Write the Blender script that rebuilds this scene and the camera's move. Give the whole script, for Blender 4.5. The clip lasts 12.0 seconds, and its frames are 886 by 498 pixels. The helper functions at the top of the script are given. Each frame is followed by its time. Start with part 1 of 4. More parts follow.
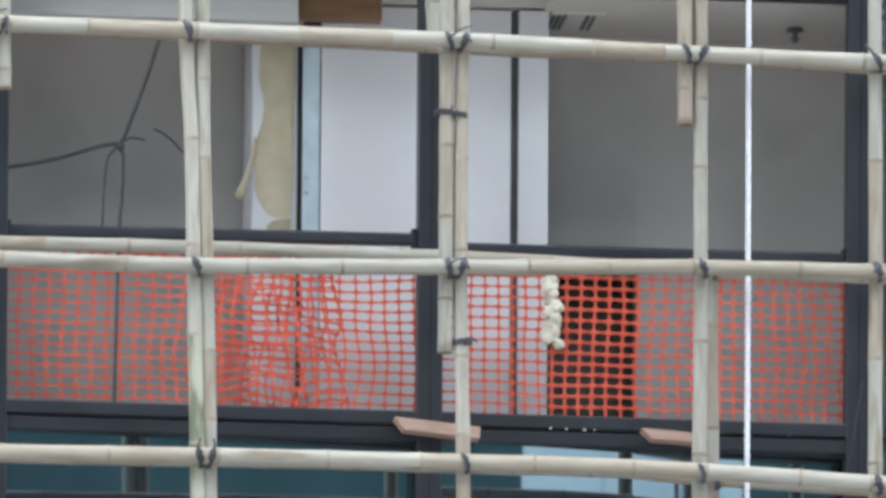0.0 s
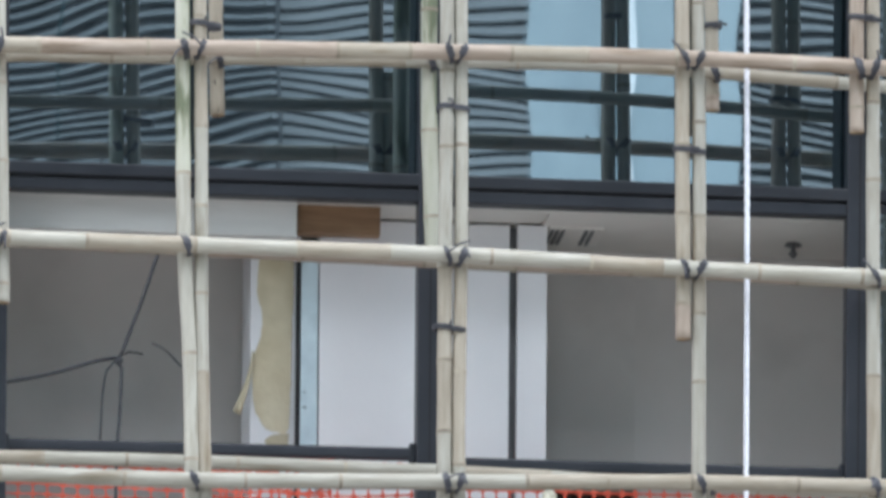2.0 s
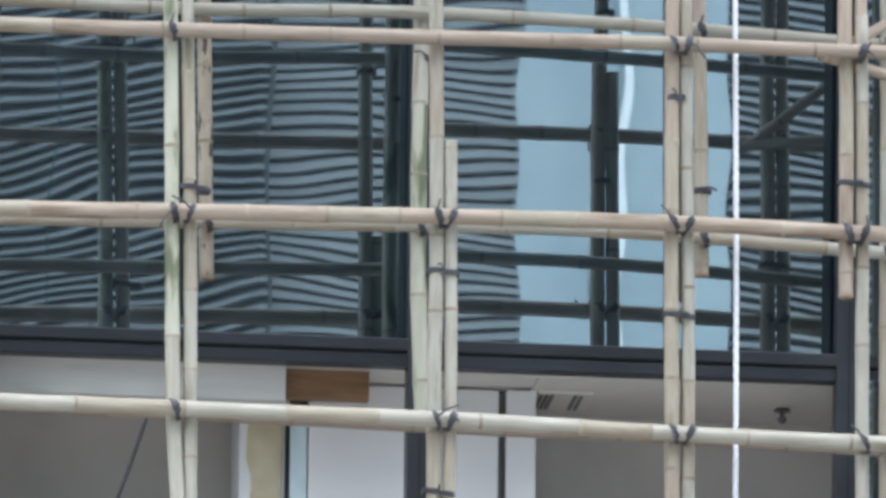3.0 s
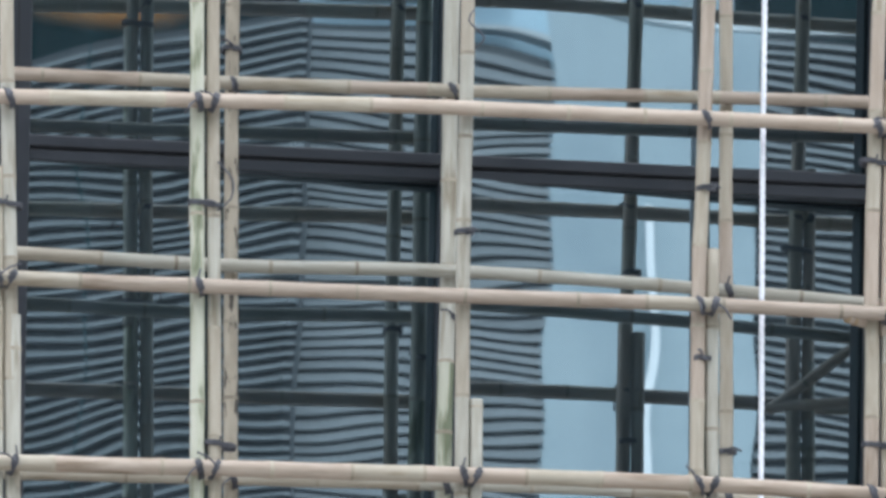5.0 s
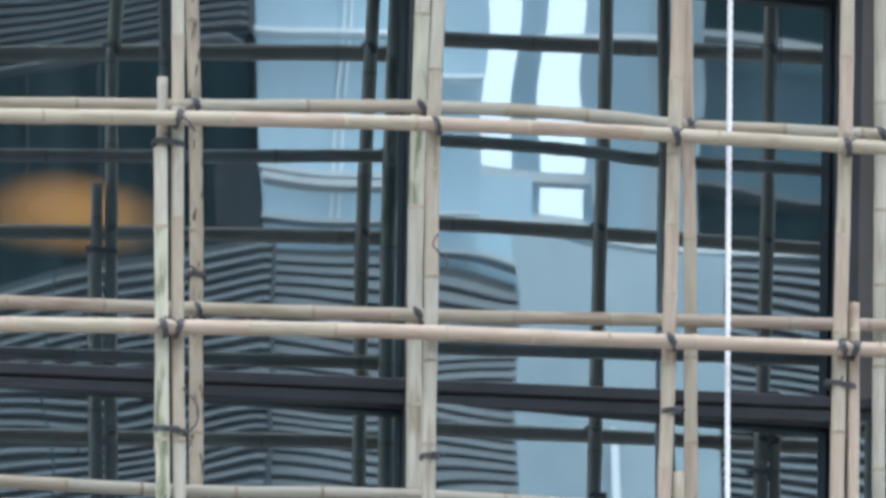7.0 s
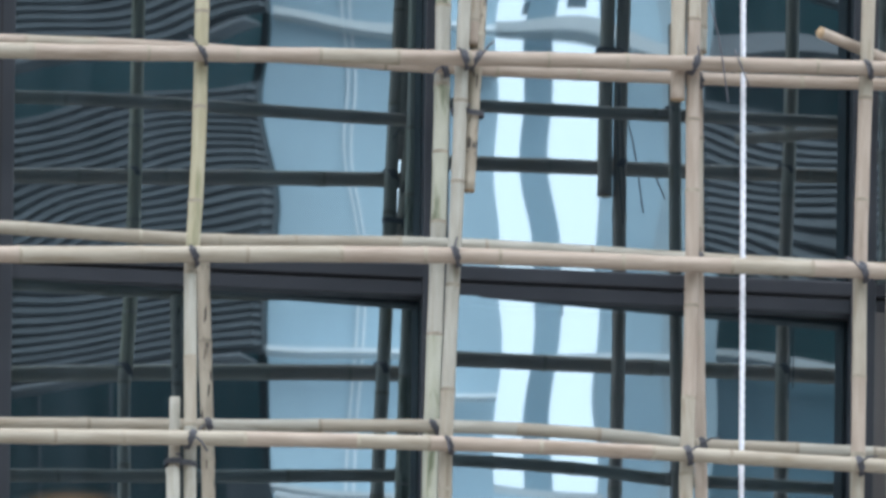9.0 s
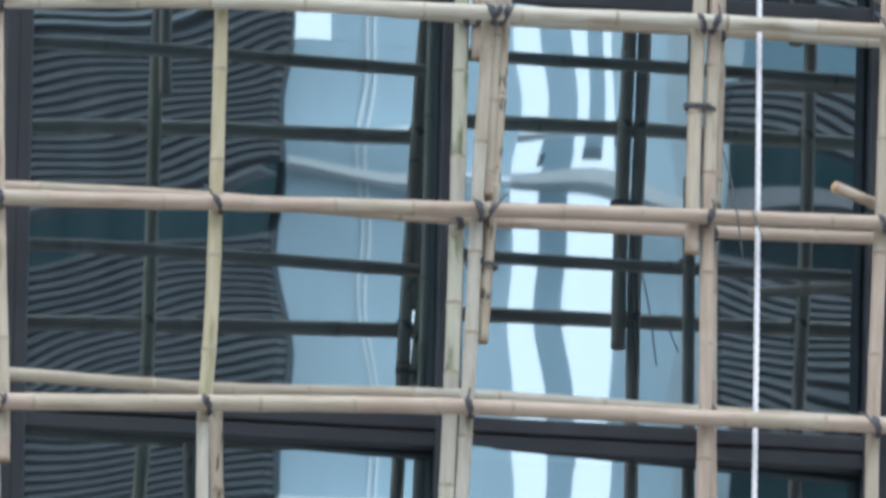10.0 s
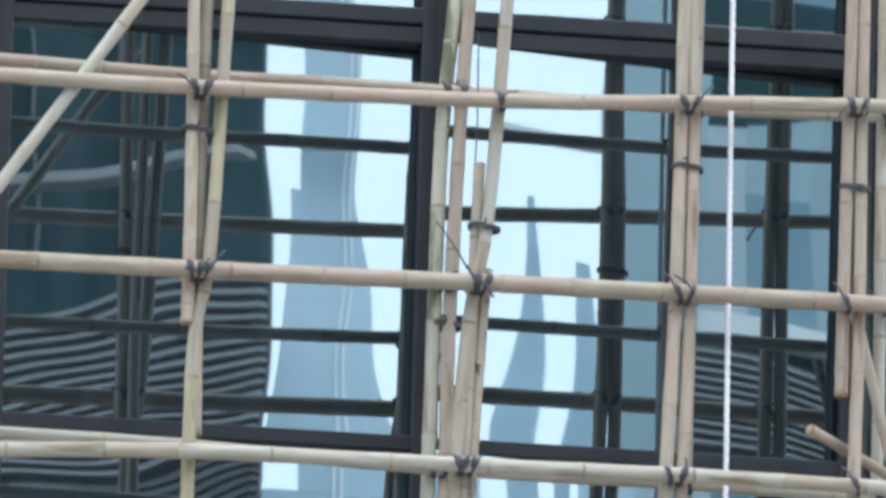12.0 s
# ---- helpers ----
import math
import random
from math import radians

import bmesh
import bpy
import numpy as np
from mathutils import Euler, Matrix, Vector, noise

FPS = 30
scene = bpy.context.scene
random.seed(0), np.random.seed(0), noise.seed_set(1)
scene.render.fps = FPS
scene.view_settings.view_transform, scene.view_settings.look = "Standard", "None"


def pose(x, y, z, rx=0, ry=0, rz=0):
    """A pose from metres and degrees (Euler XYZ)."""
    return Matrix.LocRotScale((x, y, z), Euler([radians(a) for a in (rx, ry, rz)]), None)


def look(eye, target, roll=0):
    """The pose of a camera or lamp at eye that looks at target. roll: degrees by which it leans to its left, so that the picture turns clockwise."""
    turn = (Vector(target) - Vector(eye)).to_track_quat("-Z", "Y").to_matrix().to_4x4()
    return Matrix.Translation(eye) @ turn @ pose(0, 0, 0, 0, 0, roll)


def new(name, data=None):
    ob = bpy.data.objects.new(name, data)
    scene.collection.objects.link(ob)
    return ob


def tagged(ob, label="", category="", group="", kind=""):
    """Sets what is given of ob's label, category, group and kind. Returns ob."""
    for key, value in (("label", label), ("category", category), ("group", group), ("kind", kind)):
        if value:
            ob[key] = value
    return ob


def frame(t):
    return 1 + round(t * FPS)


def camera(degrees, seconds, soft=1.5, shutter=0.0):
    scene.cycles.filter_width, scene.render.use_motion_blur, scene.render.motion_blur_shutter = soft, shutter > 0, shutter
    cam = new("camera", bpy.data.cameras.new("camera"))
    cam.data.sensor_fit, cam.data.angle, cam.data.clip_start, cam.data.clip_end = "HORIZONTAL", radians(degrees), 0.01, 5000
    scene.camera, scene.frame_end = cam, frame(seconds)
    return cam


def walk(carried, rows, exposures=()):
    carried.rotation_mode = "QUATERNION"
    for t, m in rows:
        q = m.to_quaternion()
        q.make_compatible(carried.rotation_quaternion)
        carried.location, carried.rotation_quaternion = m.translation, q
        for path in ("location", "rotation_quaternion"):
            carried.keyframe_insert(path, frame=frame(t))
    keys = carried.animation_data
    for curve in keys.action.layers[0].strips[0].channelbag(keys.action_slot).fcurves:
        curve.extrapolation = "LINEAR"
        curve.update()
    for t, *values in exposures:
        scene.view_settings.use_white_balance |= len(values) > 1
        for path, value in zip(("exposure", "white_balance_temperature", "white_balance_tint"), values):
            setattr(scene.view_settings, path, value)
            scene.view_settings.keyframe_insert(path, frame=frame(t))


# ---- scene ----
# ---- camera: a long lens on a tripod, tilting up from one place ----
cam = camera(2.7001, 12.0, soft=3.2, shutter=0.35)
EXPOSURE = 2.6
EYE = (-10.007, -90.0, -19.471)
ROWS = [  # seconds, turn to the right, tilt up, lean
    (0.0, 6.4251, 12.6357, 0.3793), (0.5, 6.3810, 12.8125, 0.4623), (1.0, 6.3439, 12.9707, 0.6111),
    (1.5, 6.4103, 13.0554, 0.5314), (2.0, 6.4259, 13.2903, 0.4471), (2.5, 6.4352, 13.6158, 0.5329),
    (2.7, 6.4456, 13.6958, 0.5679), (4.3, 6.4158, 14.2523, 0.8500), (4.5, 6.3591, 14.3637, 1.0770),
    (5.0, 6.3624, 14.5785, 1.1109), (5.5, 6.3082, 14.7413, 1.2078), (6.0, 6.3333, 14.9427, 1.2366),
    (6.5, 6.4450, 15.1052, 0.7389), (7.0, 6.4625, 15.2643, 0.7261), (7.5, 6.4541, 15.5622, 0.7260),
    (7.7, 6.4588, 15.6487, 0.6873), (9.3, 6.3874, 16.3469, 0.6795), (9.5, 6.3953, 16.4346, 1.1235),
    (10.0, 6.3603, 16.6975, 1.1981), (10.5, 6.3533, 17.0783, 1.4677), (11.0, 6.4107, 17.4571, 1.4332),
    (11.5, 6.4409, 17.8198, 1.4743), (12.0, 6.4323, 18.0755, 1.5510),
]
walk(cam, [(t, pose(*EYE, 90 + tilt, 0, -turn) @ pose(0, 0, 0, 0, 0, lean)) for t, turn, tilt, lean in ROWS],
     exposures=[(t, EXPOSURE + stops, 6150, 10) for t, stops in ((0.0, 0.11), (5.5, 0.13), (7.5, 0.08), (9.5, 0.0), (12.0, -0.05))])

# ---- light: a bright hazy sky, the soft sun behind the scaffolded building ----
SUN_EL, SKY, SUN = 72.0, 0.14, 0.5
world = bpy.data.worlds.new("sky")
scene.world = world
world.use_nodes = True
wn = world.node_tree
sky = wn.nodes.new("ShaderNodeTexSky")
sky.sky_type, sky.sun_disc = "NISHITA", False
sky.sun_elevation, sky.sun_rotation = radians(SUN_EL), radians(0)
sky.air_density, sky.dust_density, sky.ozone_density = 1.0, 10.0, 1.5
haze = wn.nodes.new("ShaderNodeMix")  # thin even cloud over the whole sky
haze.data_type = "RGBA"
haze.inputs[0].default_value = 0.85
haze.inputs[7].default_value = (4.6, 4.75, 4.85, 1)
wn.links.new(sky.outputs["Color"], haze.inputs[6])
wn.links.new(haze.outputs[2], wn.nodes["Background"].inputs["Color"])
wn.nodes["Background"].inputs["Strength"].default_value = SKY
sun = new("sun", bpy.data.lights.new("sun", "SUN"))
sun.data.energy, sun.data.angle, sun.data.color = SUN, radians(18), (1.0, 0.97, 0.93)
sun.matrix_world = look((0, 60 * math.cos(radians(SUN_EL)), 60 * math.sin(radians(SUN_EL))), (0, 0, 0))


# ---- materials ----
def material(name, colour, colour2=None, rough=0.6, metal=0.0, scale=6.0, stretch=(1, 1, 1), bump=0.1, fine=60.0, vary=0.12, spots=None, spot_scale=3.0, spot_edge=(0.55, 0.68), spec=0.5):
    """Two-scale noise between two colours, a fine relief, a shade of its own for each object, and stains of a third colour."""
    m = bpy.data.materials.new(name)
    m.use_nodes = True
    n, l = m.node_tree.nodes, m.node_tree.links
    b = n["Principled BSDF"]
    tc, mp = n.new("ShaderNodeTexCoord"), n.new("ShaderNodeMapping")
    mp.inputs["Scale"].default_value = stretch
    l.new(tc.outputs["Object"], mp.inputs["Vector"])
    info = n.new("ShaderNodeObjectInfo")
    off = n.new("ShaderNodeVectorMath")
    off.operation = "SCALE"
    off.inputs[0].default_value = (17.0, 31.0, 23.0)
    l.new(info.outputs["Random"], off.inputs["Scale"])
    l.new(off.outputs[0], mp.inputs["Location"])
    a, f = n.new("ShaderNodeTexNoise"), n.new("ShaderNodeTexNoise")
    a.inputs["Scale"].default_value, a.inputs["Detail"].default_value = scale, 6
    f.inputs["Scale"].default_value, f.inputs["Detail"].default_value = fine, 4
    l.new(mp.outputs[0], a.inputs["Vector"])
    l.new(mp.outputs[0], f.inputs["Vector"])
    mix = n.new("ShaderNodeMix")
    mix.data_type = "RGBA"
    ramp = n.new("ShaderNodeMapRange")
    ramp.inputs[1].default_value, ramp.inputs[2].default_value = 0.35, 0.65
    l.new(a.outputs[0], ramp.inputs[0])
    l.new(ramp.outputs[0], mix.inputs[0])
    mix.inputs[6].default_value = (*colour, 1)
    mix.inputs[7].default_value = (*(colour2 or [c * 0.75 for c in colour]), 1)
    out = mix.outputs[2]
    if spots:
        s, r, mx = n.new("ShaderNodeTexNoise"), n.new("ShaderNodeMapRange"), n.new("ShaderNodeMix")
        s.inputs["Scale"].default_value, s.inputs["Detail"].default_value = spot_scale, 5
        mx.data_type = "RGBA"
        l.new(mp.outputs[0], s.inputs["Vector"])
        r.inputs[1].default_value, r.inputs[2].default_value = spot_edge
        l.new(s.outputs[0], r.inputs[0])
        l.new(r.outputs[0], mx.inputs[0])
        l.new(out, mx.inputs[6])
        mx.inputs[7].default_value = (*spots, 1)
        out = mx.outputs[2]
    hsv, val = n.new("ShaderNodeHueSaturation"), n.new("ShaderNodeMapRange")
    val.inputs[3].default_value, val.inputs[4].default_value = 1 - vary, 1 + vary
    l.new(info.outputs["Random"], val.inputs[0])
    l.new(val.outputs[0], hsv.inputs["Value"])
    l.new(out, hsv.inputs["Color"])
    l.new(hsv.outputs[0], b.inputs["Base Color"])
    bp = n.new("ShaderNodeBump")
    bp.inputs["Strength"].default_value, bp.inputs["Distance"].default_value = bump, 0.01
    l.new(f.outputs[0], bp.inputs["Height"])
    l.new(bp.outputs[0], b.inputs["Normal"])
    rr = n.new("ShaderNodeMapRange")
    rr.inputs[3].default_value, rr.inputs[4].default_value = max(0, rough - 0.1), min(1, rough + 0.1)
    l.new(f.outputs[0], rr.inputs[0])
    l.new(rr.outputs[0], b.inputs["Roughness"])
    b.inputs["Metallic"].default_value = metal
    b.inputs["Specular IOR Level"].default_value = spec
    return m


def glass_material(name, tint, strength, see):
    """Sun-control glass: a coated pane that mirrors most of what falls on it and lets a little through."""
    m = bpy.data.materials.new(name)
    m.use_nodes = True
    n, l = m.node_tree.nodes, m.node_tree.links
    n.remove(n["Principled BSDF"])
    g, t, mx = n.new("ShaderNodeBsdfGlossy"), n.new("ShaderNodeBsdfTransparent"), n.new("ShaderNodeMixShader")
    g.inputs["Roughness"].default_value = 0.007  # the coating softens far reflections a little
    g.inputs["Color"].default_value = (*tint, 1)
    t.inputs["Color"].default_value = (*see, 1)
    mx.inputs[0].default_value = strength
    l.new(t.outputs[0], mx.inputs[1])
    l.new(g.outputs[0], mx.inputs[2])
    film, veil, mottle = n.new("ShaderNodeMixShader"), n.new("ShaderNodeBsdfDiffuse"), n.new("ShaderNodeTexNoise")
    veil.inputs["Color"].default_value = (0.30, 0.38, 0.46, 1)  # thin blue-grey veil that lifts the dark reflections like haze
    mottle.inputs["Scale"].default_value, mottle.inputs["Detail"].default_value = 2.5, 6
    coord, streak = n.new("ShaderNodeTexCoord"), n.new("ShaderNodeMapping")  # the veil's noise is drawn out downwards into streaks
    streak.inputs["Scale"].default_value = (3.0, 1.0, 0.45)
    l.new(coord.outputs["Object"], streak.inputs["Vector"])
    l.new(streak.outputs[0], mottle.inputs["Vector"])
    amount = n.new("ShaderNodeMapRange")
    amount.inputs[1].default_value, amount.inputs[2].default_value = 0.3, 0.75
    amount.inputs[3].default_value, amount.inputs[4].default_value = 0.024, 0.072
    l.new(mottle.outputs[0], amount.inputs[0])
    l.new(amount.outputs[0], film.inputs[0])
    l.new(mx.outputs[0], film.inputs[1])
    l.new(veil.outputs[0], film.inputs[2])
    l.new(film.outputs[0], n["Material Output"].inputs[0])
    return m


BAMBOO = material("bamboo_pale", (0.405, 0.385, 0.332), (0.325, 0.30, 0.248), 0.55, scale=5, stretch=(6, 6, 0.8), bump=0.15, fine=40, vary=0.14, spots=(0.19, 0.155, 0.105), spot_scale=2.2, spot_edge=(0.57, 0.70))
BAMBOO_PINK = material("bamboo_tan", (0.375, 0.305, 0.247), (0.305, 0.24, 0.188), 0.55, scale=5, stretch=(6, 6, 0.8), bump=0.15, fine=40, vary=0.14, spots=(0.20, 0.145, 0.10), spot_scale=2.0, spot_edge=(0.58, 0.71))
BAMBOO_GREEN = material("bamboo_greenish", (0.45, 0.44, 0.365), (0.33, 0.33, 0.24), 0.55, scale=3, stretch=(4, 4, 0.8), bump=0.15, fine=40, vary=0.08, spots=(0.13, 0.145, 0.085), spot_scale=3.0, spot_edge=(0.52, 0.62))
BAMBOO_YELLOW = material("bamboo_yellowish", (0.40, 0.36, 0.25), (0.325, 0.285, 0.18), 0.55, scale=4, stretch=(5, 5, 0.8), bump=0.15, fine=40, vary=0.08, spots=(0.21, 0.20, 0.11), spot_scale=2.5, spot_edge=(0.55, 0.68))
BAMBOO_SPOTTED = material("bamboo_weathered", (0.37, 0.32, 0.25), (0.27, 0.225, 0.17), 0.65, scale=5, stretch=(4, 4, 1), bump=0.2, fine=40, vary=0.06, spots=(0.05, 0.04, 0.03), spot_scale=9.0, spot_edge=(0.57, 0.64))
BAMBOO_DULL = material("bamboo_dull", (0.37, 0.327, 0.262), (0.30, 0.255, 0.196), 0.6, scale=5, stretch=(6, 6, 0.8), bump=0.15, fine=40, vary=0.12, spots=(0.22, 0.17, 0.11), spot_scale=3.0, spot_edge=(0.58, 0.74))
SCAR = material("bamboo_node_scar", (0.21, 0.175, 0.132), (0.36, 0.315, 0.245), 0.7, scale=12, vary=0.25)
CUT_END = material("bamboo_cut_end", (0.42, 0.30, 0.18), (0.20, 0.13, 0.07), 0.8, scale=30)
NYLON = material("black_nylon_strip", (0.040, 0.040, 0.050), (0.075, 0.075, 0.09), 0.5, scale=30, vary=0.2)
FRAME = material("dark_coated_aluminium", (0.017, 0.019, 0.026), (0.024, 0.026, 0.034), 0.45, scale=2.0, bump=0.05, fine=120, vary=0.1, spots=(0.028, 0.030, 0.038), spot_scale=1.4)
GASKET = material("black_rubber_joint", (0.008, 0.008, 0.01), (0.014, 0.014, 0.016), 0.7, scale=8)
GLASS = glass_material("coated_glass", (0.71, 0.90, 1.0), 0.305, (0.16, 0.23, 0.25))
BACKING_DARK = material("dark_backing_panel", (0.03, 0.04, 0.045), (0.045, 0.055, 0.06), 0.7, scale=1.5)
WALL_GREY = material("grey_painted_plaster", (0.575, 0.55, 0.525), (0.525, 0.50, 0.475), 0.85, scale=1.2, bump=0.06, fine=50, vary=0.0, spots=(0.46, 0.44, 0.42), spot_scale=0.9)
WALL_WHITE = material("white_painted_board", (0.80, 0.80, 0.81), (0.72, 0.72, 0.74), 0.75, scale=1.0, bump=0.05, fine=60, vary=0.03, spots=(0.64, 0.63, 0.62), spot_scale=1.6, spot_edge=(0.6, 0.8))
CEILING = material("off_white_ceiling_paint", (0.70, 0.68, 0.64), (0.60, 0.58, 0.54), 0.85, scale=1.4, bump=0.05, vary=0.0)
BULKHEAD = material("grey_white_plaster", (0.70, 0.69, 0.67), (0.61, 0.60, 0.58), 0.85, scale=2.5, stretch=(0.5, 1, 4), bump=0.12, fine=30, vary=0.0, spots=(0.40, 0.39, 0.37), spot_scale=2.0, spot_edge=(0.55, 0.8))
PLASTER = material("peeled_beige_plaster", (0.46, 0.40, 0.27), (0.58, 0.52, 0.38), 0.9, scale=5, bump=0.3, fine=40)
STEEL = material("galvanised_steel", (0.60, 0.71, 0.76), (0.48, 0.58, 0.63), 0.45, metal=0.12, scale=8, bump=0.05)
BROWN = material("brown_plywood", (0.32, 0.19, 0.105), (0.24, 0.135, 0.07), 0.7, scale=4, stretch=(1, 1, 8), bump=0.15)
PLANK = material("pinkish_timber", (0.50, 0.34, 0.27), (0.40, 0.26, 0.20), 0.75, scale=5, stretch=(1, 6, 8), bump=0.2)
ORANGE = material("orange_plastic_mesh", (0.70, 0.12, 0.068), (0.62, 0.092, 0.05), 0.5, scale=3, vary=0.0, bump=0.05)
FOAM = material("cream_expanding_foam", (0.74, 0.71, 0.61), (0.62, 0.58, 0.46), 0.9, scale=12, bump=0.5)
CABLE = material("black_cable", (0.02, 0.02, 0.025), (0.04, 0.04, 0.045), 0.5, scale=9)
ROPE = material("white_nylon_rope", (0.84, 0.84, 0.88), (0.72, 0.72, 0.78), 0.6, scale=30, vary=0.0)
DARK = material("recess_shade_brown", (0.12, 0.10, 0.09), (0.15, 0.125, 0.11), 0.9, scale=2)
CHANNEL = material("grey_steel_channel", (0.15, 0.15, 0.155), (0.11, 0.11, 0.115), 0.5, scale=6)
METAL_PANEL = material("grey_metal_panel", (0.085, 0.080, 0.080), (0.065, 0.062, 0.062), 0.5, scale=1.5)
CONCRETE = material("street_concrete", (0.20, 0.20, 0.20), (0.15, 0.15, 0.15), 0.9, scale=0.3, fine=8)
PAVING = material("worn_street_concrete", (0.20, 0.20, 0.198), (0.155, 0.155, 0.153), 0.92, scale=0.35, bump=0.25, fine=25, vary=0.0, spots=(0.125, 0.125, 0.123), spot_scale=0.12, spot_edge=(0.56, 0.74))
CLADDING = material("grey_facade_cladding", (0.25, 0.25, 0.26), (0.21, 0.21, 0.22), 0.7, scale=0.5, fine=10)
LOUVRE = material("light_grey_louvre", (0.265, 0.278, 0.287), (0.212, 0.225, 0.234), 0.6, scale=0.6, vary=0.08)
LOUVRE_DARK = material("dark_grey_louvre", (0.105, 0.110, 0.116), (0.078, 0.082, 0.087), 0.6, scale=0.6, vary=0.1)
LOUVRE_GAP = material("dark_gap_shade_and_pier", (0.052, 0.057, 0.062), (0.066, 0.071, 0.076), 0.8, scale=0.6)
PALE = material("pale_blue_cladding", (0.42, 0.49, 0.52), (0.36, 0.435, 0.47), 0.6, scale=0.5, vary=0.06, fine=5, spots=(0.31, 0.38, 0.42), spot_scale=0.7, spot_edge=(0.5, 0.75))
BLUE = material("blue_grey_curtain_wall", (0.37, 0.50, 0.58), (0.30, 0.43, 0.51), 0.35, scale=0.25, vary=0.1, fine=4)
TEAL = material("dark_teal_glazing", (0.009, 0.038, 0.044), (0.015, 0.052, 0.058), 0.3, scale=0.3, vary=0.15, fine=4, spec=0.12)
LEDGE = material("white_parapet", (0.66, 0.67, 0.67), (0.56, 0.57, 0.57), 0.7, scale=0.5)
MID_BLUE = material("slate_blue_glazing", (0.15, 0.25, 0.30), (0.11, 0.20, 0.25), 0.35, scale=0.3, vary=0.08, fine=4)
SLATE = material("slate_grey_curtain_wall", (0.28, 0.38, 0.42), (0.23, 0.32, 0.36), 0.35, scale=0.3, vary=0.08, fine=4)
PALE_FAR = material("pale_glass_tower", (0.46, 0.585, 0.655), (0.39, 0.52, 0.60), 0.5, scale=0.25, vary=0.05, fine=4)
BRIGHT_WHITE = material("sky_slit_and_trim_white", (0.93, 0.94, 0.95), (0.88, 0.89, 0.90), 0.25, scale=0.5, vary=0.0)
AMBER = material("amber_lamp_blur", (0.62, 0.27, 0.06), (0.52, 0.21, 0.05), 0.8, scale=0.8)
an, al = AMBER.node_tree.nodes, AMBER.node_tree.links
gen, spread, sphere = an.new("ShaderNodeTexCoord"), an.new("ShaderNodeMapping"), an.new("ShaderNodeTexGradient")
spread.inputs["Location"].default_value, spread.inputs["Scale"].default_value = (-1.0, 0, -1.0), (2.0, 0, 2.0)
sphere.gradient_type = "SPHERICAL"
thin = an.new("ShaderNodeMapRange")  # alpha fades towards the rim, for the blur of a lamp's glow
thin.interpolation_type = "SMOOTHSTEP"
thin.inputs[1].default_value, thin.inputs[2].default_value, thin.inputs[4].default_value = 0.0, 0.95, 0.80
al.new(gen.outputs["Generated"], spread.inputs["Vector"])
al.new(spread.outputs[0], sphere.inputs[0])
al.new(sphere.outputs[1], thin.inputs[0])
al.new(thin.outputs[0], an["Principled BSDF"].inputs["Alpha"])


# ---- small builders ----
def mesh_object(name, verts, faces, mats, parent=None, smooth=False, label="", indices=None):
    me = bpy.data.meshes.new(name)
    me.from_pydata(verts, [], faces)
    for m in mats if isinstance(mats, (list, tuple)) else [mats]:
        me.materials.append(m)
    if indices:
        me.polygons.foreach_set("material_index", indices)
    if smooth:
        me.polygons.foreach_set("use_smooth", [True] * len(me.polygons))
    me.update()
    ob = new(name, me)
    if parent:
        ob.parent = parent
    return tagged(ob, label)


def part(name, bm, mat, parent=None, label=""):
    """Links a bmesh as one mesh object, under a thing where one is given."""
    me = bpy.data.meshes.new(name)
    bm.to_mesh(me)
    bm.free()
    me.materials.append(mat)
    ob = new(name, me)
    if parent:
        ob.parent = parent
    return tagged(ob, label)


def box(lo, hi, bevel=0.0, seg=2):
    bm = bmesh.new()
    bmesh.ops.create_cube(bm, size=1)
    for v in bm.verts:
        v.co = Vector([(a + b) / 2 + c * (b - a) for a, b, c in zip(lo, hi, v.co)])
    if bevel:
        bmesh.ops.bevel(bm, geom=bm.edges[:], offset=bevel, segments=seg, affect="EDGES", profile=0.5)
    return bm


def empty(name, at=(0, 0, 0)):
    ob = new(name)
    ob.location = at
    ob.empty_display_size = 0.1
    return ob


def smooth_path(pts, step):
    """Catmull-Rom through the points, at about even steps."""
    p = [Vector(a) for a in pts]
    p = [p[0] * 2 - p[1]] + p + [p[-1] * 2 - p[-2]]
    out = []
    for a, b, c, d in zip(p, p[1:], p[2:], p[3:]):
        n = max(1, round((c - b).length / step))
        for i in range(n):
            t = i / n
            out.append(0.5 * (2 * b + (c - a) * t + (2 * a - 5 * b + 4 * c - d) * t * t + (3 * b - a - 3 * c + d) * t ** 3))
    return out + [p[-2]]


def tube(path, radii, sides=10, caps=True):
    """Verts and faces of a tube along a path of Vectors; radii one for each point."""
    verts, faces = [], []
    n = len(path)
    ref = Vector((0.31, 1, 0.17)).normalized()
    for i, c in enumerate(path):
        d = (path[min(i + 1, n - 1)] - path[max(i - 1, 0)]).normalized()
        if abs(d.dot(ref)) > 0.95:
            ref = Vector((1, 0.2, 0.1)).normalized()
        u = d.cross(ref).normalized()
        w = d.cross(u)
        for k in range(sides):
            a = 2 * math.pi * k / sides
            verts.append(c + (u * math.cos(a) + w * math.sin(a)) * radii[i])
    for i in range(n - 1):
        for k in range(sides):
            k2 = (k + 1) % sides
            faces.append((i * sides + k, i * sides + k2, (i + 1) * sides + k2, (i + 1) * sides + k))
    if caps:
        faces.append(tuple(range(sides - 1, -1, -1)))
        faces.append(tuple(range((n - 1) * sides, n * sides)))
    return verts, faces


def wire(name, pts, r, mat, parent=None, sides=6, step=0.05):
    path = smooth_path(pts, step)
    v, f = tube(path, [r] * len(path), sides)
    return mesh_object(name, v, f, mat, parent, True)

